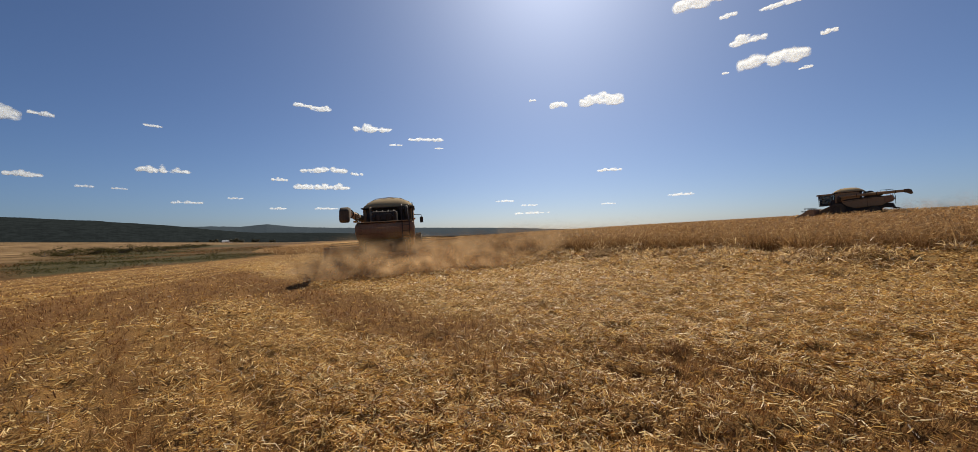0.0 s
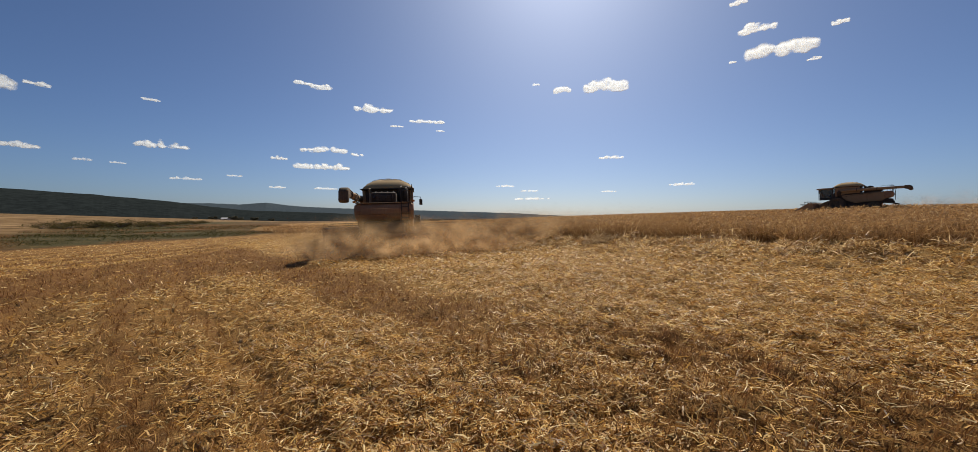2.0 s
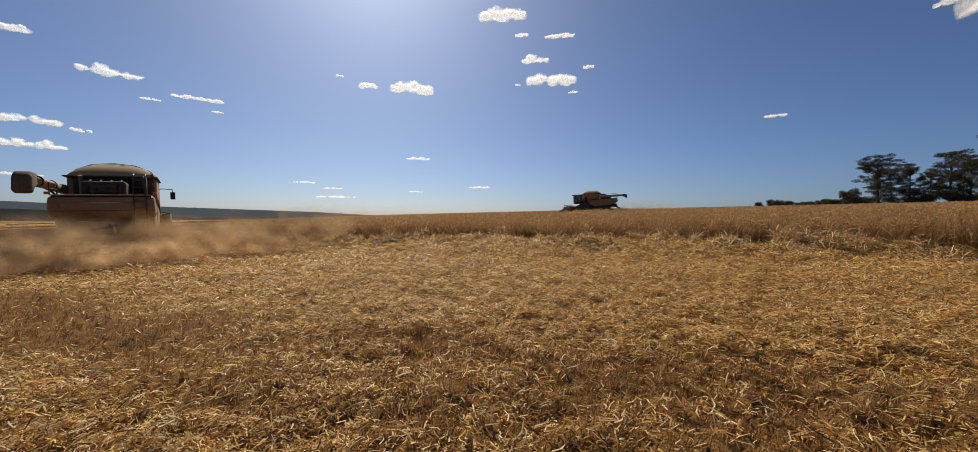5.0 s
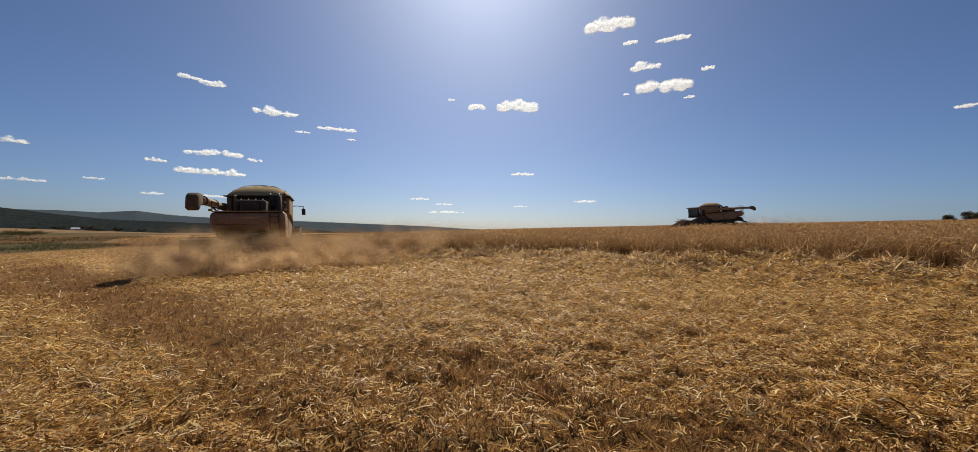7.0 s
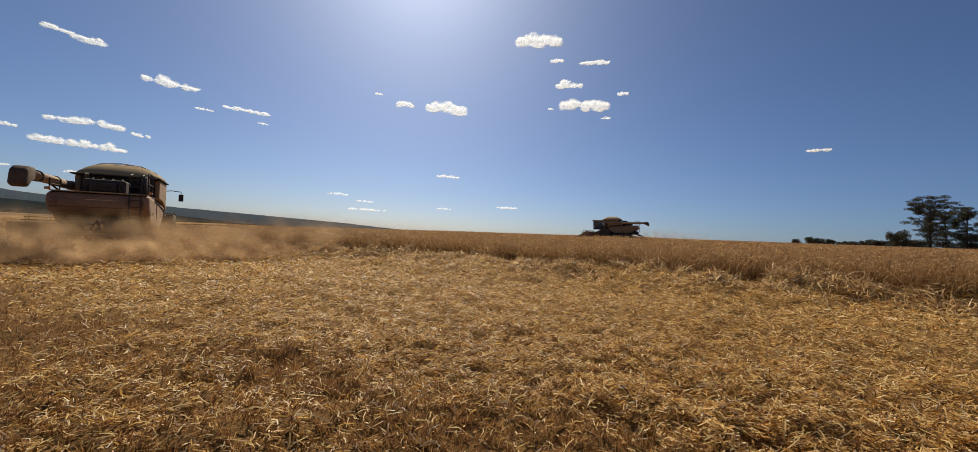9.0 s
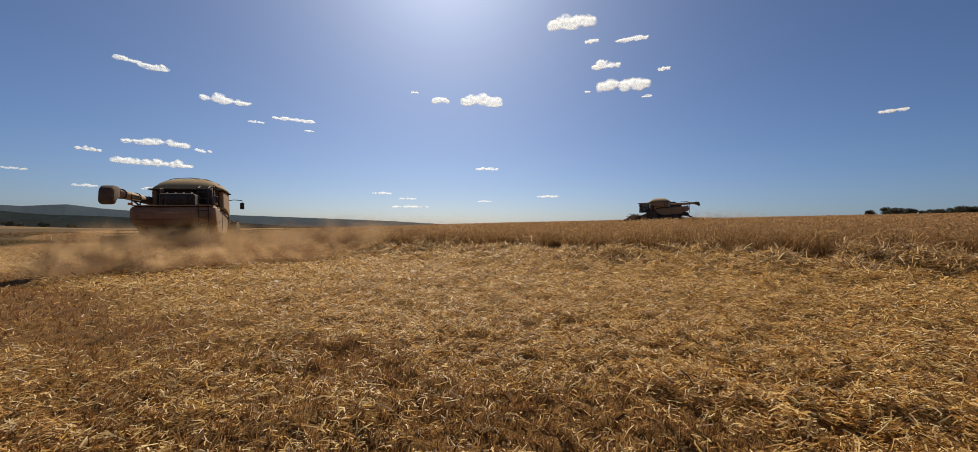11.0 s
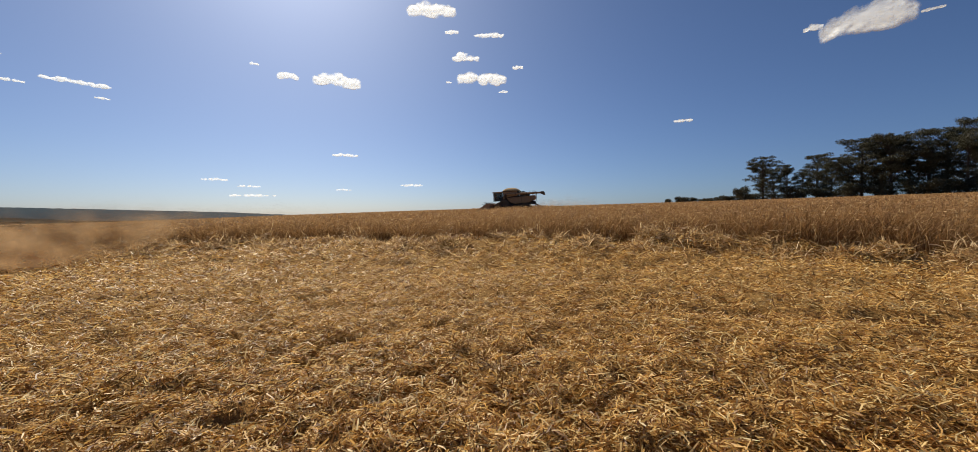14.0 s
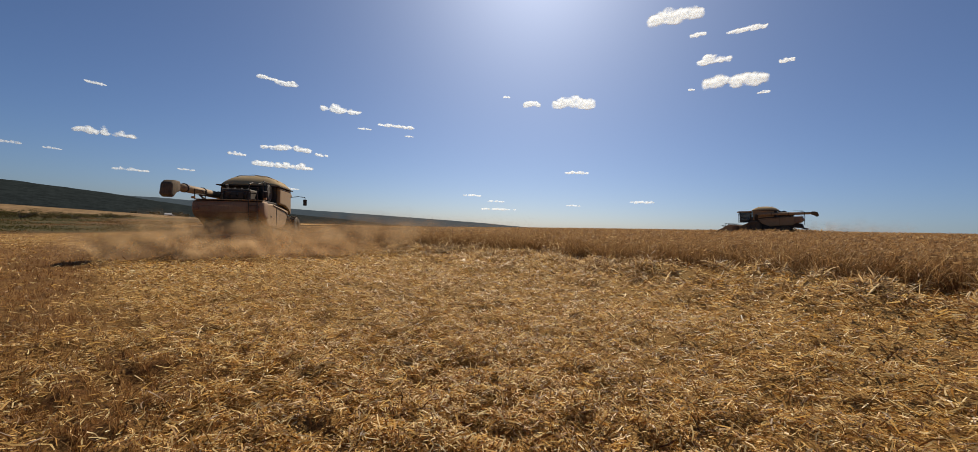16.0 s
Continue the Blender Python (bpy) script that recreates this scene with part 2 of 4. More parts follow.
def covers(x, y):
    """How much of the ground is straw, scrub and pale far field."""
    u, v = across(x, y)
    wob = u + 2.0 + 0.55 * (fbm(x, y, 3.0, 11) - 0.5) * 2
    # brown stubble bands; straw past 17 also thinned to darken, standing in for vignetting
    bands = np.interp(wob, [0, 8.3, 11.8, 12.9, 13.2, 14.1, 14.7, 16.1, 16.4, 16.8, 17.2, 17.5, 17.9, 18.5, 19.2, 20.2, 21.0, 22.0, 23.0, 24.0, 25.0, 30, 40],
                      [1.0, 0.95, 0.92, 0.18, 0.05, 0.05, 0.72, 0.68, 0.22, 0.58, 0.4, 0.08, 0.48, 0.44, 0.06, 0.10, 0.4, 0.12, 0.45, 0.1, 0.35, 0.12, 0.15])
    bands = bands * (1 - 0.85 * smooth(12.0, 13.0, wob) * smooth(-8, -2, v))
    bands = bands + 0.28 * np.exp(-((wob - 13.6) / 0.9) ** 2) * smooth(-13.0, -15.5, v)
    bands = bands - 0.4 * np.exp(-((wob - 12.3) / 0.5) ** 2) * smooth(-15.0, -17.5, v)
    bands = bands - 0.95 * rut(x, y)
    bands = bands * (1 - 0.55 * smooth(18.5, 21, wob) * smooth(7, 14, np.hypot(x, y)))
    gold = np.clip(bands + 0.5 * (fbm(x, y, 1.1, 21) - 0.5) - 0.45 * tuft(x, y), 0, 1)
    rim = np.interp(y, [-40, 20, 36, 64, 95, 150], [-39, -37, -35, -31, -45, -75]) + 5 * (fbm(x, y, 9, 31) - 0.5)
    inside = x - rim
    gold = gold * (1 - 0.75 * smooth(17, 9, inside) * smooth(20, 30, np.hypot(x, y)))
    for at, wide in ((0.8, 0.5), (3.2, 0.55), (5.4, 0.5), (8.0, 0.6), (10.4, 0.6), (13.2, 0.6), (15.6, 0.6), (18.4, 0.6)):
        gold = np.maximum(gold, 1.15 * np.exp(-((inside - at) / wide) ** 2) * smooth(12, 18, np.hypot(x, y)) * (0.55 + 0.6 * fbm(x, y, 2.0, 37)))
    scrub = smooth(0, 2.5, rim - x)
    pale = smooth(38, 54, rim - x + 26 * (fbm(x, y, 25, 41) - 0.5))
    return gold, scrub, pale


def greenness(x, y):
    """Where the rough grass beside the field is still green."""
    az = np.degrees(np.arctan2(x, y)) + 8 * (fbm(x, y, 14, 43) - 0.5)
    return smooth(-52.5, -48, az) * smooth(-24, -34, az) * smooth(0.25, 0.5, fbm(x, y, 11, 45))


def clods(x, y):
    """Lumps, windrow ridges and wheel ruts of the stubble."""
    u, v = from_edge(x, y)
    uu = across(x, y)[0] + 2.0
    r = np.hypot(x - 2, y)
    fade = 1 - smooth(25, 70, r)
    lump = fbm(x, y, 0.55, 51, 3)
    h = 0.12 * (fbm(x, y, 1.9, 55, 2) - 0.5) + 0.16 * (lump - 0.5) - 0.04 * smooth(0.36, 0.26, lump) + 0.065 * (vnoise(x, y, 0.15, 57) - 0.5)
    for at in (14.6, 16.4, 8.6, 6.6, 18.9, 20.9):
        h = h - 0.06 * np.exp(-((uu - at) / 0.28) ** 2) * (0.4 + vnoise(v, u * 0, 2.5, int(at)))
    h = h + 0.05 * np.exp(-((u - 2.6) / 1.2) ** 2) + 0.20 * np.exp(-((u - 0.5) / 0.6) ** 2) * smooth(0.35, 0.7, fbm(x, y, 0.7, 63))
    h = h - 0.10 * rut(x, y) + 0.05 * tuft(x, y) - 0.06 * tuft(x + 0.05, y + 0.22)
    return h * fade


def top_of(x, y):
    return land(x, y) + clods(x, y)


def build_ground():
    rings = np.concatenate(([0.0], np.geomspace(0.25, 60, 250), np.geomspace(62, 4600, 70)))
    turns = np.radians(np.concatenate((np.arange(-80, 110, 0.5), np.arange(110, 280, 1.25))))
    R, A = np.meshgrid(rings, turns, indexing="ij")
    X, Y = 2 + R * np.sin(A), R * np.cos(A)
    Z = top_of(X, Y)
    m, k = R.shape
    i, j = np.meshgrid(np.arange(m - 1), np.arange(k), indexing="ij")
    j2 = (j + 1) % k
    F = np.stack((i * k + j, i * k + j2, (i + 1) * k + j2, (i + 1) * k + j), -1).reshape(-1, 4)
    g, s, p = covers(X.ravel(), Y.ravel())
    ob = np_mesh("ground", np.stack((X, Y, Z), -1).reshape(-1, 3), F, M_GROUND, (("gold", g), ("scrub", s), ("pale", p), ("green", greenness(X.ravel(), Y.ravel()))))
    ob.data.polygons.foreach_set("use_smooth", np.ones(len(F), dtype=bool))
    return tagged(ob, "harvested field of golden straw and brown stubble", "ground", kind="structure")


build_ground()
RNG = np.random.default_rng(7)


def spread(count, r0, r1, a0, a1, cap):
    """Places round the walk, as many to each step of distance, no denser than cap to the square metre."""
    r = np.exp(RNG.uniform(math.log(r0), math.log(r1), count))
    a = np.radians(RNG.uniform(a0, a1, count))
    dens = count / (math.log(r1 / r0) * math.radians(a1 - a0) * r * r)
    keep = RNG.random(count) < np.minimum(1, cap / dens)
    r, a = r[keep], a[keep]
    return 2.3 + r * np.sin(a), -0.3 + r * np.cos(a), r


def ribbons(name, base, tip, width, material, bow=None, attrs=(), roll=None):
    """Thin flat strips, each an island of four corners, or of six when bowed."""
    d = tip - base
    turn = RNG.normal(size=d.shape)
    side = np.cross(d, turn if roll is None else turn * roll + (0, 0, 1))
    side = side / (np.linalg.norm(side, axis=1, keepdims=True) + 1e-9) * (width[:, None] / 2)
    n = len(base)
    if bow is None:
        V = np.stack((base - side, base + side, tip + side * 0.7, tip - side * 0.7), 1).reshape(-1, 3)
        F = np.arange(4 * n).reshape(n, 4)
    else:
        mid = (base + tip) / 2 + bow
        V = np.stack((base - side, base + side, mid + side, mid - side, tip + side * 0.6, tip - side * 0.6), 1).reshape(-1, 3)
        o = (np.arange(n) * 6)[:, None]
        F = np.concatenate((o + np.array((0, 1, 2, 3)), o + np.array((3, 2, 4, 5))), 0)
    return np_mesh(name, V, F, material, attrs)


def build_straw():
    """Loose chopped straw over the stubble."""
    ahead, behind = spread(1250000, 1.0, 60, -78, 98, 5200), spread(120000, 0.1, 40, 98, 282, 500)
    under = (RNG.uniform(-2, 7, 9000), RNG.uniform(-2.5, 1.2, 9000), np.ones(9000))
    x, y, r = (np.concatenate(q) for q in zip(ahead, behind, under))
    u, v = from_edge(x, y)
    gold, scrub, _ = covers(x, y)
    keep = (u > -0.6) & (scrub < 0.3) & (RNG.random(len(x)) < (0.03 + 0.97 * gold ** 1.5) * smooth(0.16, 0.40, fbm(x, y, 0.22, 67)))
    wider = smooth(5, 12, r) * smooth(75, 40, r)
    keep = keep & (RNG.random(len(x)) > 0.35 * wider * smooth(0.54, 0.38, fbm(x, y, 0.6, 68)) + 0.15 * wider)
    x, y, r, wider = x[keep], y[keep], r[keep], wider[keep]
    n = len(x)
    z = top_of(x, y)
    L = (0.034 + 0.12 * RNG.random(n) ** 2.3) * np.clip(r / 10, 1, 1.25)
    W = RNG.uniform(0.006, 0.0125, n) * np.clip(r / 6.5, 1, 3.5)
    a = RNG.uniform(0, 2 * math.pi, n)
    tilt = RNG.normal(0, 0.33, n)
    lift = np.abs(RNG.normal(0, 0.012, n)) + 0.003 + 0.09 * smooth(0.48, 0.66, fbm(x, y, 0.16, 61)) * RNG.random(n) + 0.13 * wider * smooth(0.48, 0.68, fbm(x, y, 0.6, 62)) * RNG.random(n)
    d = np.stack((np.cos(a) * np.cos(tilt), np.sin(a) * np.cos(tilt), np.sin(tilt)), 1) * L[:, None]
    mid = np.stack((x, y, z + lift + np.abs(d[:, 2]) * 0.4), 1)
    close = r < 6.5
    bend = RNG.normal(0, 1, (n, 3)) * (L * 0.11)[:, None] * (1, 1, 0.4) + np.stack((0 * x, 0 * x, L * 0.05), 1)
    for pick, bow in ((close, bend[close]), (~close, None)):
        ob = ribbons("straw", (mid - d / 2)[pick], (mid + d / 2)[pick], W[pick], M_STRAW, bow, roll=0.55)
        tagged(ob, "loose chopped golden straw strewn over the stubble", "straw", kind="stuff")


def build_stubble():
    """Cut stalks that still stand in the drill rows."""
    x, y, r = spread(330000, 0.9, 40, -78, 98, 1500)
    u, v = from_edge(x, y)
    row = np.round(u / 0.19) * 0.19 + RNG.normal(0, 0.02, len(u))
    x, y = x + AWAY[0] * (row - u), y + AWAY[1] * (row - u)
    gold, scrub, _ = covers(x, y)
    keep = (u > 0) & (scrub < 0.3) & (RNG.random(len(x)) < 0.9 * (1.0 - gold) ** 1.3 + 0.03)
    x, y, r = x[keep], y[keep], r[keep]
    n = len(x)
    L = RNG.uniform(0.04, 0.11, n)
    lean = RNG.normal(0, 0.32, (n, 2)) + ALONG * -0.25
    base = np.stack((x, y, top_of(x, y) - 0.01), 1)
    d = np.stack((lean[:, 0], lean[:, 1], np.ones(n)), 1)
    d = d / np.linalg.norm(d, axis=1, keepdims=True) * L[:, None]
    ob = ribbons("stubble", base, base + d, RNG.uniform(0.004, 0.007, n) * np.clip(r / 7, 1, 4), M_STUBBLE)
    tagged(ob, "short brown cut stalks standing in rows", "stubble", kind="stuff")


def build_crop():
    """The standing grain: bowed stalks with heads, and the dense mass below their tops."""
    x, y, r = spread(320000, 6, 190, -30, 98, 900)
    ve = RNG.uniform(-34, 28, 34000)
    ue = RNG.uniform(-1.5, 0.0, 34000) - ragged(ve)
    xe, ye = EDGE[0] + AWAY[0] * ue + ALONG[0] * ve, EDGE[1] + AWAY[1] * ue + ALONG[1] * ve
    x, y, r = np.append(x, xe), np.append(y, ye), np.append(r, np.hypot(xe - 2.3, ye + 0.3))
    u, v = from_edge(x, y)
    keep = (u < 0) & (v < 75) & (RNG.random(len(x)) < np.where(u > -3, smooth(0.20, 0.42, fbm(x, y, 0.6, 77)), 1))
    x, y, r, u = x[keep], y[keep], r[keep], u[keep]
    n = len(x)
    big = np.clip(r / 9, 1, 9)
    h = RNG.uniform(0.55, 0.84, n) * (0.86 + 0.28 * fbm(x, y, 2.2, 71))
    h = h * (1 - RNG.uniform(0.0, 0.55, n) * smooth(-1.0, 0.1, u + 1.0 * (fbm(x, y, 1.3, 79) - 0.5)))
    lean = RNG.normal(0, 0.30, (n, 2)) + np.stack((0.10 + 0.2 * (fbm(x, y, 3, 81) - 0.5), 0 * x), 1)
    fringe = np.clip(1 + u / 2.2, 0, 1) * RNG.random(n)
    lean = lean + fringe[:, None] * (RNG.normal(0, 0.35, (n, 2)) + AWAY * 0.4)
    h = h / np.sqrt(1 + (lean ** 2).sum(1) * 0.8)
    base = np.stack((x, y, land(x, y)), 1)
    tip = base + np.stack((lean[:, 0] * h, lean[:, 1] * h, h), 1)
    bow = np.stack((-lean[:, 0] * h * 0.2, -lean[:, 1] * h * 0.2, 0.04 * h), 1)
    low = np.where((u < -4)[:, None], base + (tip - base) * 0.45, base)
    ob = ribbons("grain_stalks", low, tip, RNG.uniform(0.004, 0.008, n) * big, M_CROP, bow)
    tagged(ob, "ripe standing grain stalks, golden brown and dry", "grain crop", kind="stuff")
    d = RNG.normal(0, 0.5, (n, 3)) * (1, 1, 0.4) + np.array((0.5, 0, 0.15))
    d = d / np.linalg.norm(d, axis=1, keepdims=True) * (RNG.uniform(0.06, 0.11, n) * np.clip(r / 20, 1, 3))[:, None]
    pick = RNG.random(n) < 0.6
    ob = ribbons("grain_heads", tip[pick], (tip + d)[pick], (RNG.uniform(0.012, 0.020, n) * np.clip(r / 12, 1, 6))[pick], M_HEADS)
    tagged(ob, "drooping ripe heads of the standing grain", "grain crop", kind="stuff")
    k = 72000
    v, u = RNG.uniform(-34, 24, k), RNG.normal(0.55, 0.6, k)
    u = u - ragged(v)
    x, y = EDGE[0] + AWAY[0] * u + ALONG[0] * v, EDGE[1] + AWAY[1] * u + ALONG[1] * v
    u = u + ragged(v)
    keep = RNG.random(k) < smooth(0.38, 0.58, fbm(x, y, 0.9, 87))
    x, y = x[keep], y[keep]
    k = len(x)
    base = np.stack((x, y, top_of(x, y) + np.abs(RNG.normal(0, 0.2, k)) * smooth(0.35, 0.65, fbm(x, y, 0.7, 89)) * smooth(1.6, -0.3, u[keep])), 1)
    d = RNG.normal(0, 1, (k, 3)) * (1, 1, 0.55)
    d = d / np.linalg.norm(d, axis=1, keepdims=True) * RNG.uniform(0.08, 0.3, k)[:, None]
    d[:, 2] = np.abs(d[:, 2])
    ob = ribbons("trampled_stalks", base, base + d, RNG.uniform(0.008, 0.026, k), M_FRINGE, np.stack((0 * x, 0 * x, 0.02 + 0 * x), 1), roll=0.6)
    tagged(ob, "pale bent stalks trampled along the edge of the crop", "straw", kind="stuff")
    us = np.concatenate((-np.geomspace(0.08, 480, 140), ))
    vs = np.concatenate((np.arange(-420, -45, 6.0), np.arange(-45, 60, 0.35), np.arange(60, 76, 2.0)))
    U, Vv = np.meshgrid(us, vs, indexing="ij")
    X, Y = EDGE[0] + AWAY[0] * U + ALONG[0] * Vv, EDGE[1] + AWAY[1] * U + ALONG[1] * Vv
    X, Y = X - AWAY[0] * ragged(Vv), Y - AWAY[1] * ragged(Vv)
    Z = land(X, Y) + 0.56 + 0.16 * (fbm(X, Y, 1.6, 91, 4) - 0.5) + 0.08 * (RNG.random(X.shape) - 0.5)
    Z = land(X, Y) + (Z - land(X, Y)) * (0.35 * smooth(0.1, 0.6, -U) + 0.65 * smooth(0.4, 1.9, -U)) - 0.03
    m, k = X.shape
    i, j = np.meshgrid(np.arange(m - 1), np.arange(k - 1), indexing="ij")
    F = np.stack((i * k + j, i * k + j + 1, (i + 1) * k + j + 1, (i + 1) * k + j), -1).reshape(-1, 4)
    ob = np_mesh("grain_mass", np.stack((X, Y, Z), -1).reshape(-1, 3), F, M_MASS)
    tagged(ob, "dense golden brown mass of ripe grain", "grain crop", kind="stuff")


def mass_material():
    n = Nodes("grain_mass")
    col = n.ramp(n.noise(26, 6, 0.75, stretch=(1, 1, 0.25)), [(0.3, (0.13, 0.062, 0.023)), (0.52, (0.31, 0.170, 0.064)), (0.75, (0.48, 0.30, 0.128))])
    col = n.mix(0.5, col, n.ramp(n.noise(0.35, 4, 0.6), [(0.35, (0.28, 0.158, 0.060)), (0.65, (0.45, 0.275, 0.11))]))
    n.bump(n.noise(20, 4, 0.7), 0.06, 1.0)
    return n.done(col, 0.95, spec=0.1)


M_MASS = mass_material()
build_straw()
build_stubble()
build_crop()


# ---- far hills ----
def hill_material(name, dark, light):
    n = Nodes(name)
    col = n.ramp(n.noise(0.06, 7, 0.8), [(0.38, dark), (0.66, light)])
    return n.done(col, 1.0, spec=0.0)


def build_hill(name, label, dist, depth, az, el, material, rough, seed):
    """A wooded ridge: its skyline as elevations over bearings, with a bumpy canopy."""
    a = np.arange(az[0], az[-1] + 0.01, 0.12)
    top = np.interp(a, az, el)
    steps = np.linspace(0, 1, 14)
    A, S = np.meshgrid(np.radians(a), steps, indexing="xy")
    R = dist + depth * S
    H = 1.5 + (dist + depth) * np.tan(np.radians(top))
    Z = -14 + (H[None, :] + 14) * np.sin(S * math.pi / 2) ** 0.8
    X, Y = R * np.sin(A), R * np.cos(A)
    Z = Z + rough * (fbm(X, Y, 45, seed, 3) - 0.5) + rough * 0.12 * (np.random.default_rng(seed).random(X.shape) - 0.5)
    m, k = X.shape
    X, Y, Z = (np.concatenate((q, q[-1:] + dz)) for q, dz in ((X, 0), (Y, 0), (Z, -150)))
    i, j = np.meshgrid(np.arange(m), np.arange(k - 1), indexing="ij")
    F = np.stack((i * k + j, i * k + j + 1, (i + 1) * k + j + 1, (i + 1) * k + j), -1).reshape(-1, 4)
    ob = np_mesh(name, np.stack((X, Y, Z), -1).reshape(-1, 3), F, material)
    return tagged(ob, label, "hill", kind="structure")


build_hill("backdrop_forest_hill", "dark green wooded hill beyond the pale fields", 900, 500, [-100, -75, -60, -50, -44, -38, -34, -30, -26, -20, -14, -8],
           [1.2, 2.2, 2.65, 2.5, 2.2, 1.65, 1.12, 0.74, 0.58, 0.42, 0.1, -0.3], hill_material("wooded_hill", (0.015, 0.019, 0.020), (0.032, 0.040, 0.041)), 4, 5)
# the air's haze is put into this ridge's colour, paler and bluer
build_hill("backdrop_blue_hill", "wooded ridge in the distance, its haze painted in as blue grey", 2400, 900, [-70, -50, -40, -34, -31, -28.2, -26, -23, -20, -14, -8, 0, 5, 10, 20],
           [0.8, 1.2, 1.5, 1.5, 1.42, 1.72, 1.42, 1.2, 1.1, 0.98, 0.85, 0.65, 0.5, 0.25, -0.2], hill_material("haze_tinted_hill", (0.050, 0.068, 0.085), (0.075, 0.095, 0.110)), 6, 9)

# ---- clouds ----
def cloud_material():
    """White vapour, thick in the middle and torn at the rim, lit through by the sun."""
    n = M_CLOUD
    wisps = n.noise(2.1, 6, 0.66)
    torn = n.t.nodes.new("ShaderNodeMath")
    torn.operation = "MULTIPLY_ADD"
    n.link(wisps, torn.inputs[0])
    torn.inputs[1].default_value, torn.inputs[2].default_value = 3.0, -0.5
    total = n.t.nodes.new("ShaderNodeMath")
    total.operation = "MULTIPLY"
    n.link(torn.outputs[0], total.inputs[0])
    n.link(n.attr("thick"), total.inputs[1])
    cover = n.ramp(total.outputs[0], [(0.16, (0, 0, 0)), (0.48, (0.34,) * 3), (0.78, (0.68,) * 3)])
    n.b.inputs["Base Color"].default_value = (0.90, 0.94, 0.97, 1)
    n.b.inputs["Roughness"].default_value = 1.0
    n.b.inputs["Specular IOR Level"].default_value = 0.0
    tr = n.node("ShaderNodeBsdfTranslucent", Color=(0.90, 0.95, 0.99, 1))
    mx, veil = n.t.nodes.new("ShaderNodeMixShader"), n.t.nodes.new("ShaderNodeMixShader")
    mx.inputs[0].default_value = 0.8
    n.link(n.b.outputs[0], mx.inputs[1])
    n.link(tr.outputs[0], mx.inputs[2])
    clear = n.t.nodes.new("ShaderNodeBsdfTransparent")
    n.link(cover, veil.inputs[0])
    n.link(clear.outputs[0], veil.inputs[1])
    n.link(mx.outputs[0], veil.inputs[2])
    n.link(veil.outputs[0], n.out.inputs["Surface"])


cloud_material()


def build_cloud(az, el, wide, high, seed):
    """A small fair-weather cloud: heaped puffs over a flat base, with a near and a far side, built in units of its half height."""
    rng = np.random.default_rng(seed)
    dist = min(3800, 620 / math.sin(radians(el)))
    low = el < 6
    w, h = dist * radians(wide) / 2 * 0.93, dist * radians(high) / 2 * (0.8 if low else 1.02)
    ratio = w / h
    puffs = max(3, int(2 + 1.5 * ratio))
    cx = (np.linspace(-0.8, 0.8, puffs) + rng.normal(0, 0.10, puffs)) * ratio
    cz = rng.uniform(-0.45, -0.2, puffs)
    rx = rng.uniform(0.7, 1.6, puffs)
    rz = rng.uniform(0.45, 1.25, puffs) * (1 - 0.5 * np.abs(cx / ratio))
    U, Vv = np.meshgrid(np.linspace(-1.3 * ratio, 1.3 * ratio, int(min(130, 36 + 14 * ratio))), np.linspace(-1.3, 1.4, 34), indexing="ij")
    body = np.max([1 - ((U - a) / p) ** 2 - ((Vv - b) / np.where(Vv < b, 0.5, q)) ** 2 for a, b, p, q in zip(cx, cz, rx, rz)], axis=0)
    body = np.maximum(body, -1) + 1.9 * (fbm(U + 5 * seed, Vv * 1.4, 0.8, seed, 4) - 0.5)
    rim = smooth(1.3, 1.05, np.abs(U / ratio)) * smooth(1.4, 1.1, Vv) * smooth(-1.3, -1.0, Vv)
    thick = np.clip(smooth(-0.45, 0.95, body) * rim, 0, 1) * (0.60 if low else 0.9)
    V, F, T = [], [], []
    m, q = U.shape
    i, j = np.meshgrid(np.arange(m - 1), np.arange(q - 1), indexing="ij")
    quad = np.stack((i * q + j, (i + 1) * q + j, (i + 1) * q + j + 1, i * q + j + 1), -1).reshape(-1, 4)
    for k, side in enumerate((-1, 1)):
        V.append(np.stack((U, side * (0.04 + thick) * 0.28, Vv), -1).reshape(-1, 3))
        F.append(quad + k * m * q)
        T.append(thick.ravel())
    ob = np_mesh("backdrop_cloud", np.concatenate(V), np.concatenate(F), M_CLOUD.m, (("thick", np.concatenate(T)),))
    ob.data.polygons.foreach_set("use_smooth", np.ones(len(ob.data.polygons), dtype=bool))
    e, t = radians(el), radians(az)
    ob.matrix_world = Matrix.Translation((dist * math.cos(e) * math.sin(t), dist * math.cos(e) * math.cos(t), dist * math.sin(e))) @ pose(0, 0, 0, 0, 0, -az) @ Matrix.Diagonal((h, h, h, 1))
    tagged(ob, "small bright white fair-weather cloud in a blue sky", "cloud", "scattered clouds", "structure")


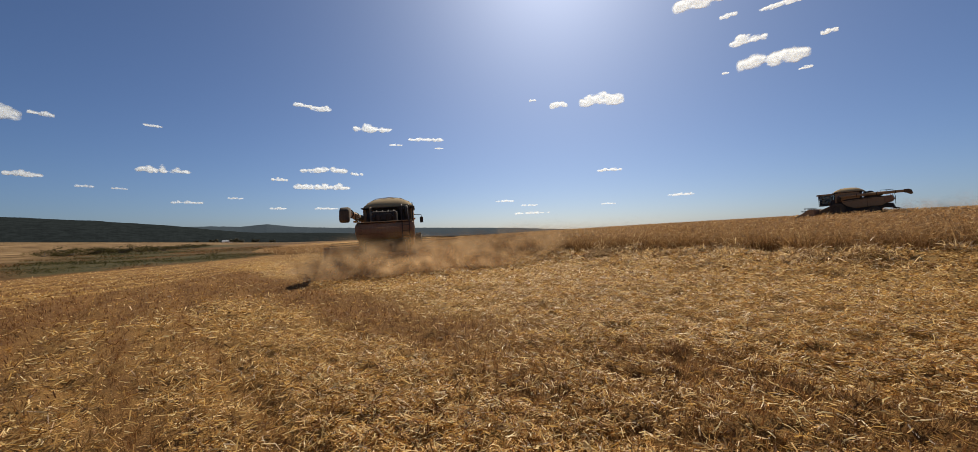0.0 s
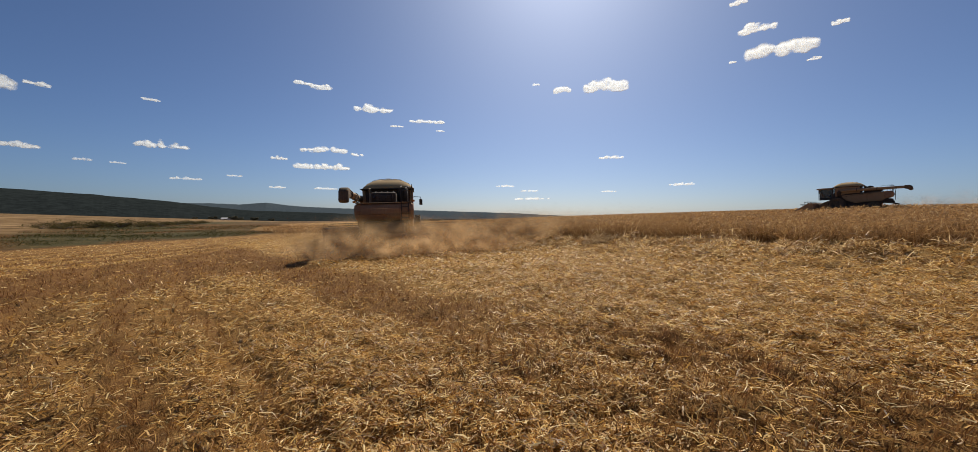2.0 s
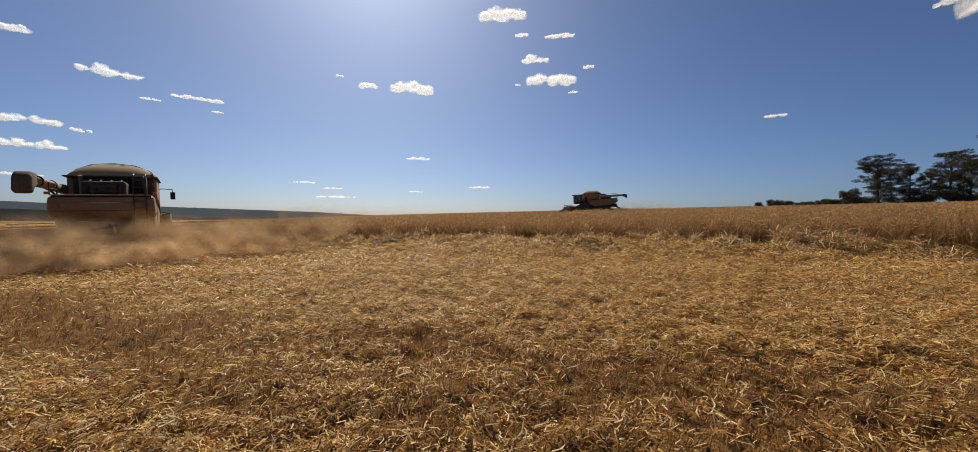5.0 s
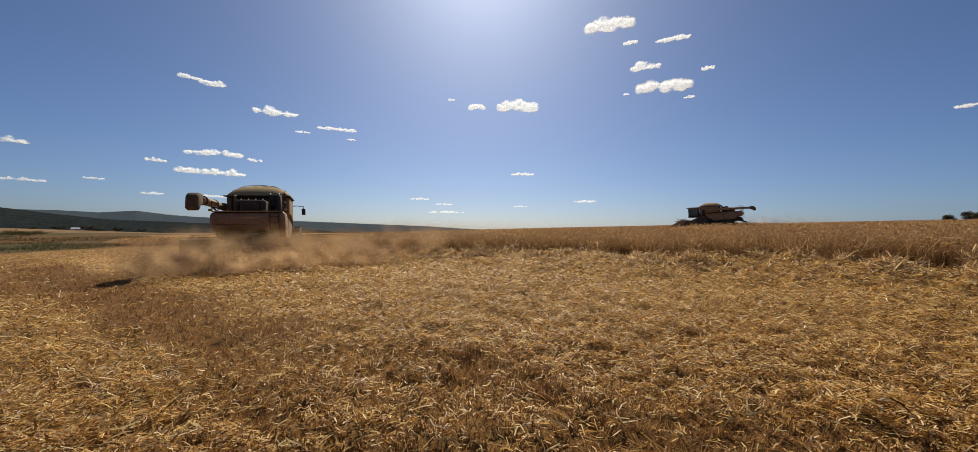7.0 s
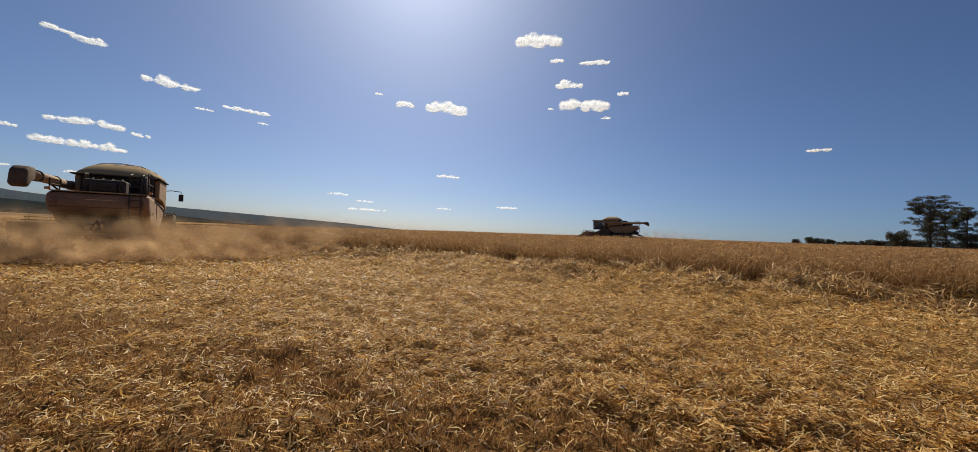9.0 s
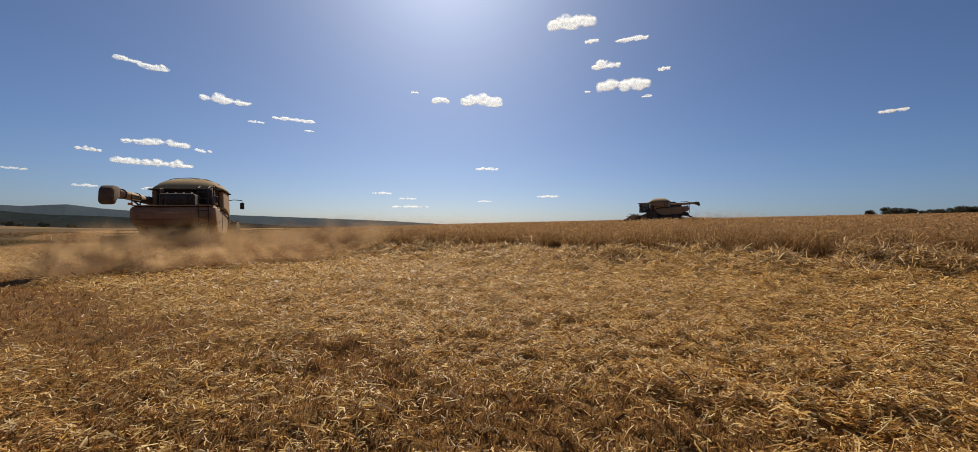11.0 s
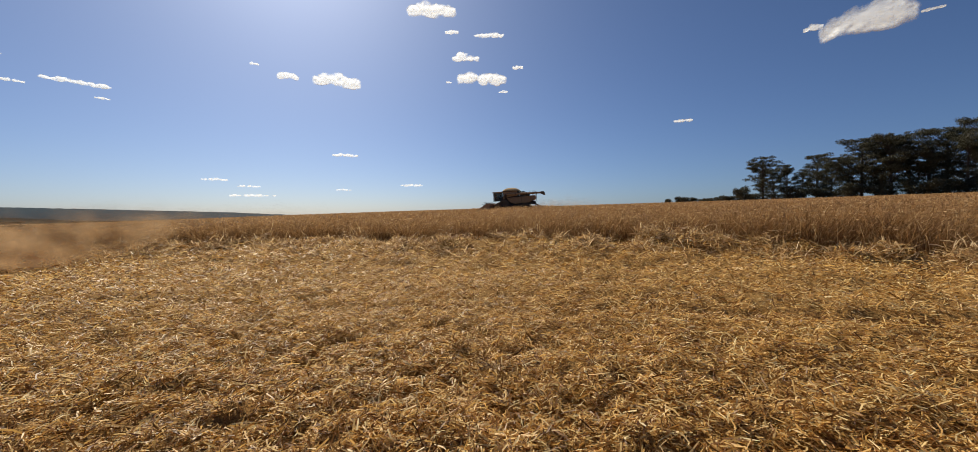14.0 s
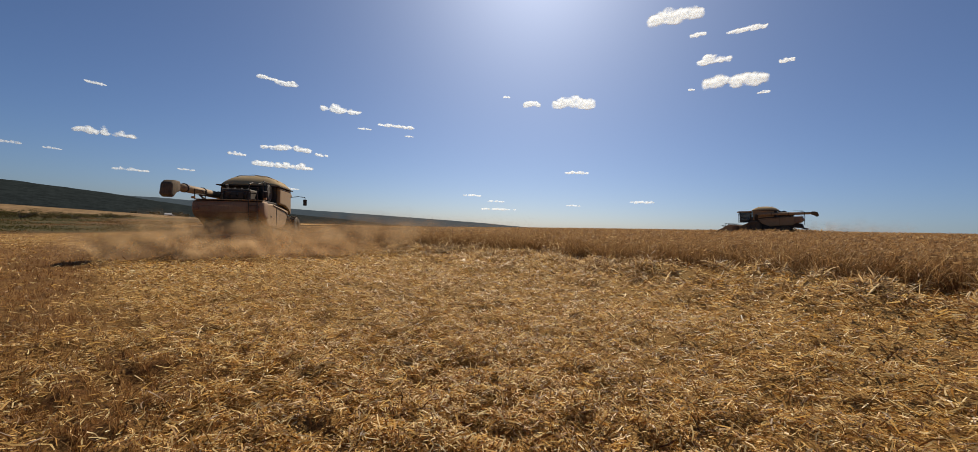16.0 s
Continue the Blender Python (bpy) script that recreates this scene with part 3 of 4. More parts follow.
WEST = [(-51.1, 12.3, 4.4, 2.0), (-47.4, 12.5, 1.6, 0.7), (-52.4, 9.0, 2.8, 1.4), (-51.8, 4.9, 2.0, 0.5), (-39.1, 12.7, 1.6, 0.5), (-48.6, 6.7, 2.4, 0.8), (-38.5, 8.0, 5.5, 1.0), (-44.5, 5.8, 1.6, 0.5), (-42.0, 5.7, 1.6, 0.4),
        (-36.2, 4.4, 3.4, 0.6), (-31.5, 5.0, 1.7, 0.5), (-26.7, 7.5, 1.8, 0.6), (-21.3, 9.0, 5.8, 1.2), (-17.2, 8.5, 1.6, 0.6), (-21.5, 6.8, 7.4, 1.2), (-26.9, 3.8, 2.1, 0.6), (-21.2, 3.8, 3.1, 0.6)]
MIDDLE = [(-23.8, 17.1, 2.0, 0.8), (-21.6, 16.9, 2.4, 1.1), (-14.9, 14.8, 4.9, 1.5), (-7.5, 13.5, 5.4, 0.8), (-11.8, 12.6, 1.7, 0.4), (-5.7, 12.2, 1.1, 0.4), (3.7, 4.5, 2.9, 0.6), (7.2, 3.8, 2.7, 0.5),
          (8.1, 18.4, 0.9, 0.5), (11.8, 17.7, 2.2, 1.5), (17.8, 17.9, 5.3, 2.4), (18.5, 8.3, 3.1, 0.7), (18.3, 3.6, 2.2, 0.4), (27.3, 4.4, 3.2, 0.8), (7.3, 2.7, 5.4, 0.7)]
EAST = [(30.6, 27.2, 5.5, 2.8), (33.4, 24.7, 1.6, 0.9), (38.8, 24.4, 3.9, 1.0), (35.3, 21.7, 3.3, 1.5), (37.6, 19.3, 6.0, 2.7), (42.8, 20.4, 1.3, 0.8), (40.7, 17.3, 1.2, 0.5), (32.9, 18.5, 0.7, 0.4),
        (64.7, 12.1, 2.1, 0.8), (82.0, 19.7, 6.4, 4.0), (86.6, 18.9, 1.4, 0.5), (77.7, 19.9, 1.5, 1.0)]
for number, row in enumerate(WEST + MIDDLE + EAST):
    build_cloud(*row, number + 100)


# ---- shaping helpers ----
def box(bm, x0, x1, y0, y1, z0, z1, bevel=0.0, seg=2):
    b = bmesh.new()
    bmesh.ops.create_cube(b, size=1, matrix=Matrix.LocRotScale(((x0 + x1) / 2, (y0 + y1) / 2, (z0 + z1) / 2), None, (abs(x1 - x0), abs(y1 - y0), abs(z1 - z0))))
    if bevel:
        bmesh.ops.bevel(b, geom=b.edges[:], offset=bevel, segments=seg, affect="EDGES", profile=0.5)
    merge(bm, b)


def merge(bm, b):
    me = bpy.data.meshes.new("tmp")
    b.to_mesh(me)
    b.free()
    bm.from_mesh(me)
    bpy.data.meshes.remove(me)


def prism(bm, pts, x0, x1, bevel=0.0, seg=2):
    """A side profile, given as (y, z), drawn out from x0 to x1."""
    b = bmesh.new()
    f = b.faces.new([b.verts.new((x0, y, z)) for y, z in pts])
    out = bmesh.ops.extrude_face_region(b, geom=[f])
    bmesh.ops.translate(b, vec=(x1 - x0, 0, 0), verts=[g for g in out["geom"] if isinstance(g, bmesh.types.BMVert)])
    bmesh.ops.recalc_face_normals(b, faces=b.faces)
    if bevel:
        bmesh.ops.bevel(b, geom=b.edges[:], offset=bevel, segments=seg, affect="EDGES", profile=0.5)
    merge(bm, b)


def tube(bm, pts, r, seg=8, r1=None):
    """A bent round bar through the given places."""
    pts = [Vector(p) for p in pts]
    rings = []
    for i, p in enumerate(pts):
        d = (pts[min(i + 1, len(pts) - 1)] - pts[max(i - 1, 0)]).normalized()
        a = d.orthogonal().normalized() if i == 0 else (rings_a - d * rings_a.dot(d)).normalized()
        rings_a = a
        b = d.cross(a)
        rr = r + ((r1 if r1 is not None else r) - r) * i / max(1, len(pts) - 1)
        rings.append([bm.verts.new(p + (a * math.cos(2 * math.pi * k / seg) + b * math.sin(2 * math.pi * k / seg)) * rr) for k in range(seg)])
    for u, v in zip(rings, rings[1:]):
        for k in range(seg):
            bm.faces.new((u[k], u[(k + 1) % seg], v[(k + 1) % seg], v[k]))
    bm.faces.new(rings[0][::-1])
    bm.faces.new(rings[-1])


def spun(bm, profile, at, seg=32, axis="X"):
    """A body turned about an axle: profile as (along the axle, radius)."""
    rows = []
    for s, r in profile:
        ring = []
        for k in range(seg):
            c, d = math.cos(2 * math.pi * k / seg) * r, math.sin(2 * math.pi * k / seg) * r
            ring.append(bm.verts.new(Vector(at) + Vector((s, c, d) if axis == "X" else (c, d, s))))
        rows.append(ring)
    for u, v in zip(rows, rows[1:]):
        for k in range(seg):
            bm.faces.new((u[k], u[(k + 1) % seg], v[(k + 1) % seg], v[k]))
    bm.faces.new(rows[0][::-1])
    bm.faces.new(rows[-1])


# ---- combine harvesters ----
M_PAINT = dusty("dusty_paint", (0.27, 0.155, 0.07), dust=(0.40, 0.27, 0.15), amount=0.5)
M_HOOD = dusty("dusty_hood", (0.20, 0.10, 0.058), dust=(0.36, 0.235, 0.135), amount=0.5)
M_DARK = dusty("dusty_black_steel", (0.020, 0.019, 0.018), dust=(0.16, 0.10, 0.055), amount=0.3)
M_STEEL = dusty("dusty_bare_steel", (0.20, 0.19, 0.17), amount=0.4, rough=0.4, metal=0.6)
M_RUBBER = dusty("dusty_rubber", (0.018, 0.017, 0.016), dust=(0.22, 0.145, 0.08), amount=0.5, rough=0.8)
M_CANVAS = dusty("dusty_canvas", (0.34, 0.235, 0.11), dust=(0.42, 0.29, 0.145), amount=0.5, rough=0.9)
M_RIM = dusty("dusty_rim", (0.45, 0.36, 0.16), amount=0.6)


def glass_material():
    n = Nodes("dusty_cab_glass")
    n.b.inputs["Transmission Weight"].default_value = 0.75
    return n.done((0.20, 0.22, 0.22), 0.12, spec=0.5)


def lamp_lens(name, c):
    n = Nodes(name)
    return n.done(c, 0.25, spec=0.5)


M_GLASS = glass_material()
M_RED = dusty("dusty_red_lens", (0.16, 0.02, 0.015), amount=0.5)
M_AMBER = lamp_lens("amber_lens", (0.5, 0.18, 0.02))


def wheel(parent, x, y, r, w, label):
    s = 1 if x > 0 else -1
    bm = bmesh.new()
    h = w / 2
    spun(bm, [(-h * 0.80, r * 0.52), (-h, r * 0.66), (-h, r * 0.86), (-h * 0.82, r * 0.95), (0, r * 0.965), (h * 0.82, r * 0.95), (h, r * 0.86), (h, r * 0.66), (h * 0.80, r * 0.52)], (0, 0, 0), 36)
    for k in range(22):
        for side in (-1, 1):
            lug = bmesh.new()
            bmesh.ops.create_cube(lug, size=1, matrix=Matrix.Rotation(2 * math.pi * (k + 0.25 * side) / 22, 4, "X") @ Matrix.Translation((side * h * 0.48, 0, r * 0.965)) @ Matrix.Rotation(side * 0.75, 4, "Z") @ Matrix.Diagonal((h * 1.0, 0.055, 0.075, 1)))
            merge(bm, lug)
    tyre = part("wheel", bm, M_RUBBER, parent, label)
    tyre.location = (x, y, r + 0.005)
    bm = bmesh.new()
    spun(bm, [(-h * 0.72, r * 0.50), (-h * 0.72, r * 0.54), (h * 0.66, r * 0.54), (h * 0.70, r * 0.49), (h * 0.25, r * 0.44), (h * 0.10, r * 0.22), (h * 0.30, r * 0.20), (h * 0.30, 0.02)] if s > 0 else
         [(-h * 0.30, 0.02), (-h * 0.30, r * 0.20), (-h * 0.10, r * 0.22), (-h * 0.25, r * 0.44), (-h * 0.70, r * 0.49), (-h * 0.66, r * 0.54), (h * 0.72, r * 0.54), (h * 0.72, r * 0.50)], (0, 0, 0), 24)
    part("rim", bm, M_RIM, tyre, "dusty yellow steel rim")
    return tyre


def rail(parent, pts, r=0.022, name="handrail"):
    bm = bmesh.new()
    for run in pts:
        tube(bm, run, r, 6)
    return part(name, bm, M_DARK, parent)


def build_harvester():
    h = new("combine_harvester")
    # chassis and threshing body
    bm = bmesh.new()
    prism(bm, [(-3.3, 1.0), (-2.6, 0.72), (0.2, 0.62), (2.2, 0.85), (2.4, 1.5), (2.1, 2.45), (-3.3, 2.45)], -1.12, 1.12, 0.04)
    box(bm, -1.35, 1.35, 1.35, 1.75, 0.72, 1.12, 0.05)
    box(bm, -1.15, 1.15, -2.35, -2.1, 0.5, 0.75, 0.04)
    part("chassis", bm, M_DARK, h, "black dusty steel threshing body")
    # side panels with a sweeping lower edge
    for s in (-1, 1):
        bm = bmesh.new()
        prism(bm, [(-3.55, 2.40), (-3.55, 1.62), (-3.0, 1.25), (-1.6, 1.20), (-0.4, 1.05), (0.55, 1.45), (1.0, 1.95), (1.05, 2.18), (-0.6, 2.30), (-2.2, 2.42)], s * 1.13, s * 1.42, 0.09, 3)
        panel = part("side_panel", bm, M_PAINT, h, "dusty ochre side panel with a curved lower edge")
        bm = bmesh.new()
        tube(bm, [(s * 1.43, -2.3, 2.34), (s * 1.44, -0.7, 2.2), (s * 1.44, 0.4, 2.07), (s * 1.43, 0.95, 1.9)], 0.02, 6)
        part("trim_strip", bm, M_DARK, panel)
        bm = bmesh.new()
        box(bm, s * 1.425 - 0.012, s * 1.425 + 0.012, -1.62, -1.58, 1.3, 2.3)
        part("panel_joint", bm, M_DARK, panel)
        bm = bmesh.new()
        box(bm, s * 1.43 - 0.02, s * 1.43 + 0.02, -2.7, -2.5, 1.75, 1.81, 0.008)
        part("latch", bm, M_STEEL, panel)
    # rear hood: a wide rounded band over the straw chopper
    bm = bmesh.new()
    b = bmesh.new()
    prism(b, [(-3.2, 2.50), (-3.95, 2.48), (-4.12, 2.36), (-4.16, 2.05), (-4.02, 1.78), (-3.75, 1.62), (-3.2, 1.55)], -1.46, 1.46)
    bmesh.ops.bevel(b, geom=b.edges[:], offset=0.16, segments=4, affect="EDGES", profile=0.5)
    merge(bm, b)
    hood = part("rear_hood", bm, M_HOOD, h, "rounded reddish brown rear hood under dust", True)
    bm = bmesh.new()
    box(bm, -1.38, 1.38, -4.06, -3.3, 2.475, 2.515, 0.015)
    part("hood_lip", bm, M_PAINT, hood, "pale dusty top edge")
    for s in (-1, 1):
        bm = bmesh.new()
        box(bm, s * 1.22 - 0.09, s * 1.22 + 0.09, -4.20, -4.12, 2.02, 2.14, 0.02)
        part("tail_lamp", bm, M_RED, hood, "small red tail lamp")
    bm = bmesh.new()
    prism(bm, [(-3.3, 1.62), (-4.0, 1.5), (-4.22, 0.95), (-4.0, 0.85), (-3.2, 0.95)], -0.98, 0.98, 0.04)
    chop = part("straw_chopper", bm, M_DARK, h, "black straw chopper with spreader vanes")
    for k in range(7):
        bm = bmesh.new()
        x = -0.84 + 0.28 * k
        prism(bm, [(-4.0, 0.94), (-4.62, 0.78), (-4.66, 0.66), (-4.0, 0.82)], x - 0.012, x + 0.012)
        part("vane", bm, M_DARK, chop)
    bm = bmesh.new()
    prism(bm, [(-3.9, 1.0), (-4.7, 0.82), (-4.7, 0.80), (-3.9, 0.96)], -1.1, 1.1)
    part("spreader_lid", bm, M_HOOD, chop)
    # engine deck
    bm = bmesh.new()
    box(bm, -1.30, 1.30, -3.3, -0.9, 2.42, 2.52, 0.02)
    part("engine_deck", bm, M_DARK, h)
    bm = bmesh.new()
    box(bm, -0.75, 0.55, -2.9, -1.2, 2.52, 3.10, 0.08)
    box(bm, -0.5, 0.3, -3.05, -2.85, 2.6, 2.95, 0.05)
    for k in range(4):
        tube(bm, [(-0.6 + 0.32 * k, -2.95, 2.6), (-0.6 + 0.32 * k, -3.1, 2.78), (-0.5 + 0.3 * k, -2.6, 3.15)], 0.04, 6)
    part("engine", bm, M_DARK, h, "grimy black engine behind the grain tank")
    bm = bmesh.new()
    spun(bm, [(-0.07, 0.40), (-0.02, 0.46), (0.06, 0.46), (0.09, 0.38)], (1.05, -1.75, 2.98), 24)
    part("rotary_screen", bm, M_DARK, h, "round dusty radiator screen")
    bm = bmesh.new()
    tube(bm, [(-0.95, -1.3, 2.55), (-0.95, -1.3, 3.2), (-0.95, -1.42, 3.42)], 0.07, 10)
    part("exhaust_pipe", bm, M_STEEL, h)
    bm = bmesh.new()
    tube(bm, [(0.75, -1.3, 2.55), (0.75, -1.3, 3.25)], 0.12, 12)
    tube(bm, [(0.75, -1.3, 3.25), (0.75, -1.3, 3.36)], 0.18, 12)
    part("air_filter", bm, M_DARK, h)
    # grain tank and its tent-like cover
    bm = bmesh.new()
    prism(bm, [(-0.95, 2.3), (1.75, 2.1), (1.75, 3.40), (-0.95, 3.40)], -1.22, 1.22, 0.04)
    part("grain_tank", bm, M_DARK, h, "black grain tank")
    for s in (-1, 1):
        bm = bmesh.new()
        prism(bm, [(-0.9, 2.50), (0.4, 2.42), (1.2, 2.22), (1.72, 1.95), (1.72, 3.36), (-0.9, 3.36)], s * 1.23, s * 1.43, 0.06, 3)
        part("tank_panel", bm, M_PAINT, h, "dusty ochre tank side panel")
    bm = bmesh.new()
    rings = []
    for z, k in ((3.43, 1.0), (3.48, 1.01), (3.58, 0.955), (3.70, 0.87), (3.82, 0.765), (3.92, 0.63), (4.00, 0.46), (4.05, 0.26), (4.07, 0.06)):
        ring = []
        for j in range(32):
            a = 2 * math.pi * j / 32
            e = 0.42
            cx = math.copysign(abs(math.cos(a)) ** e, math.cos(a))
            cy = math.copysign(abs(math.sin(a)) ** e, math.sin(a))
            sag = -0.02 * (j % 4 != 0) * (1 - k) * 2
            ring.append(bm.verts.new((1.47 * k * cx, 0.35 + 1.62 * k * cy, z + sag)))
        rings.append(ring)
    for u, v in zip(rings, rings[1:]):
        for j in range(32):
            bm.faces.new((u[j], u[(j + 1) % 32], v[(j + 1) % 32], v[j]))
    bm.faces.new(rings[0][::-1])
    bm.faces.new(rings[-1])
    cover = part("tank_cover", bm, M_CANVAS, h, "tan canvas cover domed over the grain tank", True)
    bm = bmesh.new()
    box(bm, -1.5, 1.5, -1.3, 2.0, 3.38, 3.435, 0.02)
    part("cover_frame", bm, M_DARK, cover)
    for k in range(5):
        bm = bmesh.new()
        y = -0.45 + 0.4 * k
        tube(bm, [(-1.44, y, 3.48), (-1.2, y, 3.75), (-0.7, y, 3.99), (0, y, 4.06), (0.7, y, 3.99), (1.2, y, 3.75), (1.44, y, 3.48)], 0.016, 6)
        part("cover_rib", bm, M_CANVAS, cover)
    # cab
    bm = bmesh.new()
    prism(bm, [(2.0, 1.70), (3.45, 1.70), (3.55, 1.95), (2.0, 1.95)], -0.98, 0.98, 0.04)
    for x, y in ((-0.93, 2.06), (0.93, 2.06), (-0.93, 3.42), (0.93, 3.42)):
        tube(bm, [(x, y, 1.9), (x, y + (0.12 if y > 3 else 0), 3.2)], 0.05, 6)
    cab = part("cab", bm, M_DARK, h, "dusty driving cab with tinted glass")
    bm = bmesh.new()
    prism(bm, [(1.85, 3.17), (3.85, 3.15), (3.92, 3.24), (3.7, 3.36), (2.0, 3.38)], -1.05, 1.05, 0.05, 3)
    part("roof", bm, M_PAINT, cab)
    for s in (-1, 1):
        bm = bmesh.new()
        prism(bm, [(2.12, 1.95), (3.40, 1.95), (3.50, 3.15), (2.12, 3.15)], s * 0.92, s * 0.935)
        part("side_window", bm, M_GLASS, cab)
    bm = bmesh.new()
    prism(bm, [(3.44, 1.95), (3.455, 1.95), (3.575, 3.15), (3.56, 3.15)], -0.88, 0.88)
    part("windscreen", bm, M_GLASS, cab)
    bm = bmesh.new()
    box(bm, -0.25, 0.25, 2.25, 2.7, 1.95, 2.35, 0.06)
    box(bm, -0.24, 0.24, 2.18, 2.32, 2.35, 2.95, 0.05)
    part("driver_seat", bm, M_DARK, cab, "empty black seat")
    # mirrors and beacon
    for s in (-1, 1):
        bm = bmesh.new()
        tube(bm, [(s * 1.03, 3.3, 3.10), (s * 1.5, 3.45, 3.18), (s * 1.92, 3.45, 3.14), (s * 1.92, 3.45, 3.0)], 0.022, 6)
        arm = part("mirror_arm", bm, M_DARK, h)
        bm = bmesh.new()
        box(bm, s * 1.92 - 0.11, s * 1.92 + 0.11, 3.41, 3.49, 2.60, 3.0, 0.03)
        part("mirror", bm, M_DARK, arm, "black rear-view mirror")
    # platform, rails and steps beside the cab
    bm = bmesh.new()
    box(bm, -1.85, -1.0, 2.0, 3.5, 1.62, 1.70, 0.015)
    part("platform", bm, M_DARK, h)
    rail(h, [[(-1.82, 3.45, 1.7), (-1.82, 3.45, 2.55), (-1.82, 3.35, 2.65), (-1.82, 2.75, 2.65), (-1.82, 2.65, 2.55), (-1.82, 2.65, 1.7)], [(-1.82, 3.45, 2.3), (-1.82, 2.65, 2.3)], [(-1.82, 3.45, 2.0), (-1.82, 2.65, 2.0)],
             [(-1.82, 3.05, 1.7), (-1.82, 3.05, 2.65)]])
    rail(h, [[(-1.82, 3.48, 1.7), (-1.82, 3.48, 2.6), (-1.05, 3.48, 2.6), (-1.05, 3.48, 1.7)], [(-1.82, 3.48, 2.2), (-1.05, 3.48, 2.2)]])
    bm = bmesh.new()
    for x in (-1.9, -1.45):
        tube(bm, [(x, 2.1, 1.66), (x - 0.05, 1.75, 0.5)], 0.03, 6)
    steps = part("cab_ladder", bm, M_DARK, h)
    for k in range(4):
        bm = bmesh.new()
        box(bm, -1.92, -1.47, 1.74 + 0.09 * k, 1.90 + 0.09 * k, 0.55 + 0.3 * k, 0.59 + 0.3 * k, 0.01)
        part("step", bm, M_DARK, steps)
    # rear ladder and the loops of rail round the engine deck
    bm = bmesh.new()
    for x in (0.86, 1.22):
        tube(bm, [(x, -4.22, 1.35), (x, -4.22, 2.5), (x, -4.1, 3.25), (x, -3.6, 3.35)], 0.024, 6)
    ladder = part("rear_ladder", bm, M_DARK, h, "black steel ladder up the rear")
    for k in range(7):
        bm = bmesh.new()
        tube(bm, [(0.86, -4.22 + 0.02 * max(0, k - 4), 1.45 + 0.27 * k), (1.22, -4.22 + 0.02 * max(0, k - 4), 1.45 + 0.27 * k)], 0.018, 6)
        part("rung", bm, M_DARK, ladder)
    rail(h, [[(1.40, -4.0, 2.5), (1.40, -4.0, 3.32), (1.40, -3.9, 3.40), (1.40, -2.9, 3.40), (1.40, -2.8, 3.32), (1.40, -2.8, 2.5)], [(1.40, -4.0, 2.95), (1.40, -2.8, 2.95)], [(1.40, -3.4, 2.5), (1.40, -3.4, 3.4)]])
    rail(h, [[(-1.40, -3.9, 2.5), (-1.40, -3.9, 2.95), (-1.40, -2.8, 2.95), (-1.40, -2.8, 2.5)], [(-1.40, -3.9, 2.75), (-1.40, -2.8, 2.75)]])
    rail(h, [[(-0.3, -4.0, 2.5), (-0.3, -4.0, 3.0)]], 0.03, "deck_post")
    # unloading auger folded back along the tank
    bm = bmesh.new()
    tube(bm, [(-1.60, 1.2, 2.75), (-1.60, 0.2, 2.86), (-1.60, -3.0, 2.92), (-1.62, -5.3, 2.95)], 0.185, 16, 0.17)
    auger = part("unloading_auger", bm, M_PAINT, h, "long dusty unloading auger tube folded to the rear", True)
    bm = bmesh.new()
    tube(bm, [(-1.30, 1.3, 2.2), (-1.55, 1.3, 2.55), (-1.62, 1.1, 2.82)], 0.24, 14)
    part("elbow", bm, M_DARK, auger)
    bm = bmesh.new()
    b = bmesh.new()
    prism(b, [(-5.15, 3.18), (-5.62, 3.18), (-5.86, 3.04), (-5.98, 2.54), (-5.72, 2.44), (-5.42, 2.67), (-5.15, 2.72)], -1.84, -1.40)
    bmesh.ops.bevel(b, geom=b.edges[:], offset=0.09, segments=3, affect="EDGES", profile=0.5)
    merge(bm, b)
    part("spout", bm, M_RUBBER, auger, "dusty rubber spout", True)
    for y in (-0.6, -2.6, -4.4):
        bm = bmesh.new()
        x, z = -1.60, 2.86 - 0.015 * y
        tube(bm, [(x, y - 0.04, z + 0.02), (x, y + 0.04, z + 0.02)], 0.205, 16)
        part("clamp_ring", bm, M_DARK, auger)
    bm = bmesh.new()
    tube(bm, [(-1.35, -2.9, 2.45), (-1.5, -2.9, 2.65), (-1.6, -2.9, 2.75)], 0.04, 6)
    tube(bm, [(-1.35, -2.6, 2.45), (-1.6, -2.8, 2.74)], 0.03, 6)
    part("auger_rest", bm, M_DARK, h)
    # feeder house and header
    bm = bmesh.new()
    prism(bm, [(2.1, 1.75), (3.8, 0.95), (3.8, 0.35), (2.1, 0.85)], -0.62, 0.62, 0.05)
    part("feeder_house", bm, M_PAINT, h)
    bm = bmesh.new()
    prism(bm, [(3.70, 0.22), (3.70, 1.14), (3.78, 1.22), (3.88, 1.22), (3.86, 0.34), (4.95, 0.16), (4.95, 0.10)], -4.55, 4.55, 0.015)
    header = part("header", bm, M_HOOD, h, "wide cutting header with a reddish brown back plate")
    for s in (-1, 1):
        bm = bmesh.new()
        prism(bm, [(3.68, 0.15), (3.68, 1.24), (4.3, 1.22), (5.0, 0.75), (6.0, 0.18), (5.0, 0.06)], s * 4.55, s * 4.72, 0.03)
        part("divider", bm, M_PAINT, header, "pointed crop divider")
    bm = bmesh.new()
    tube(bm, [(-4.5, 4.65, 0.95), (4.5, 4.65, 0.95)], 0.09, 10)
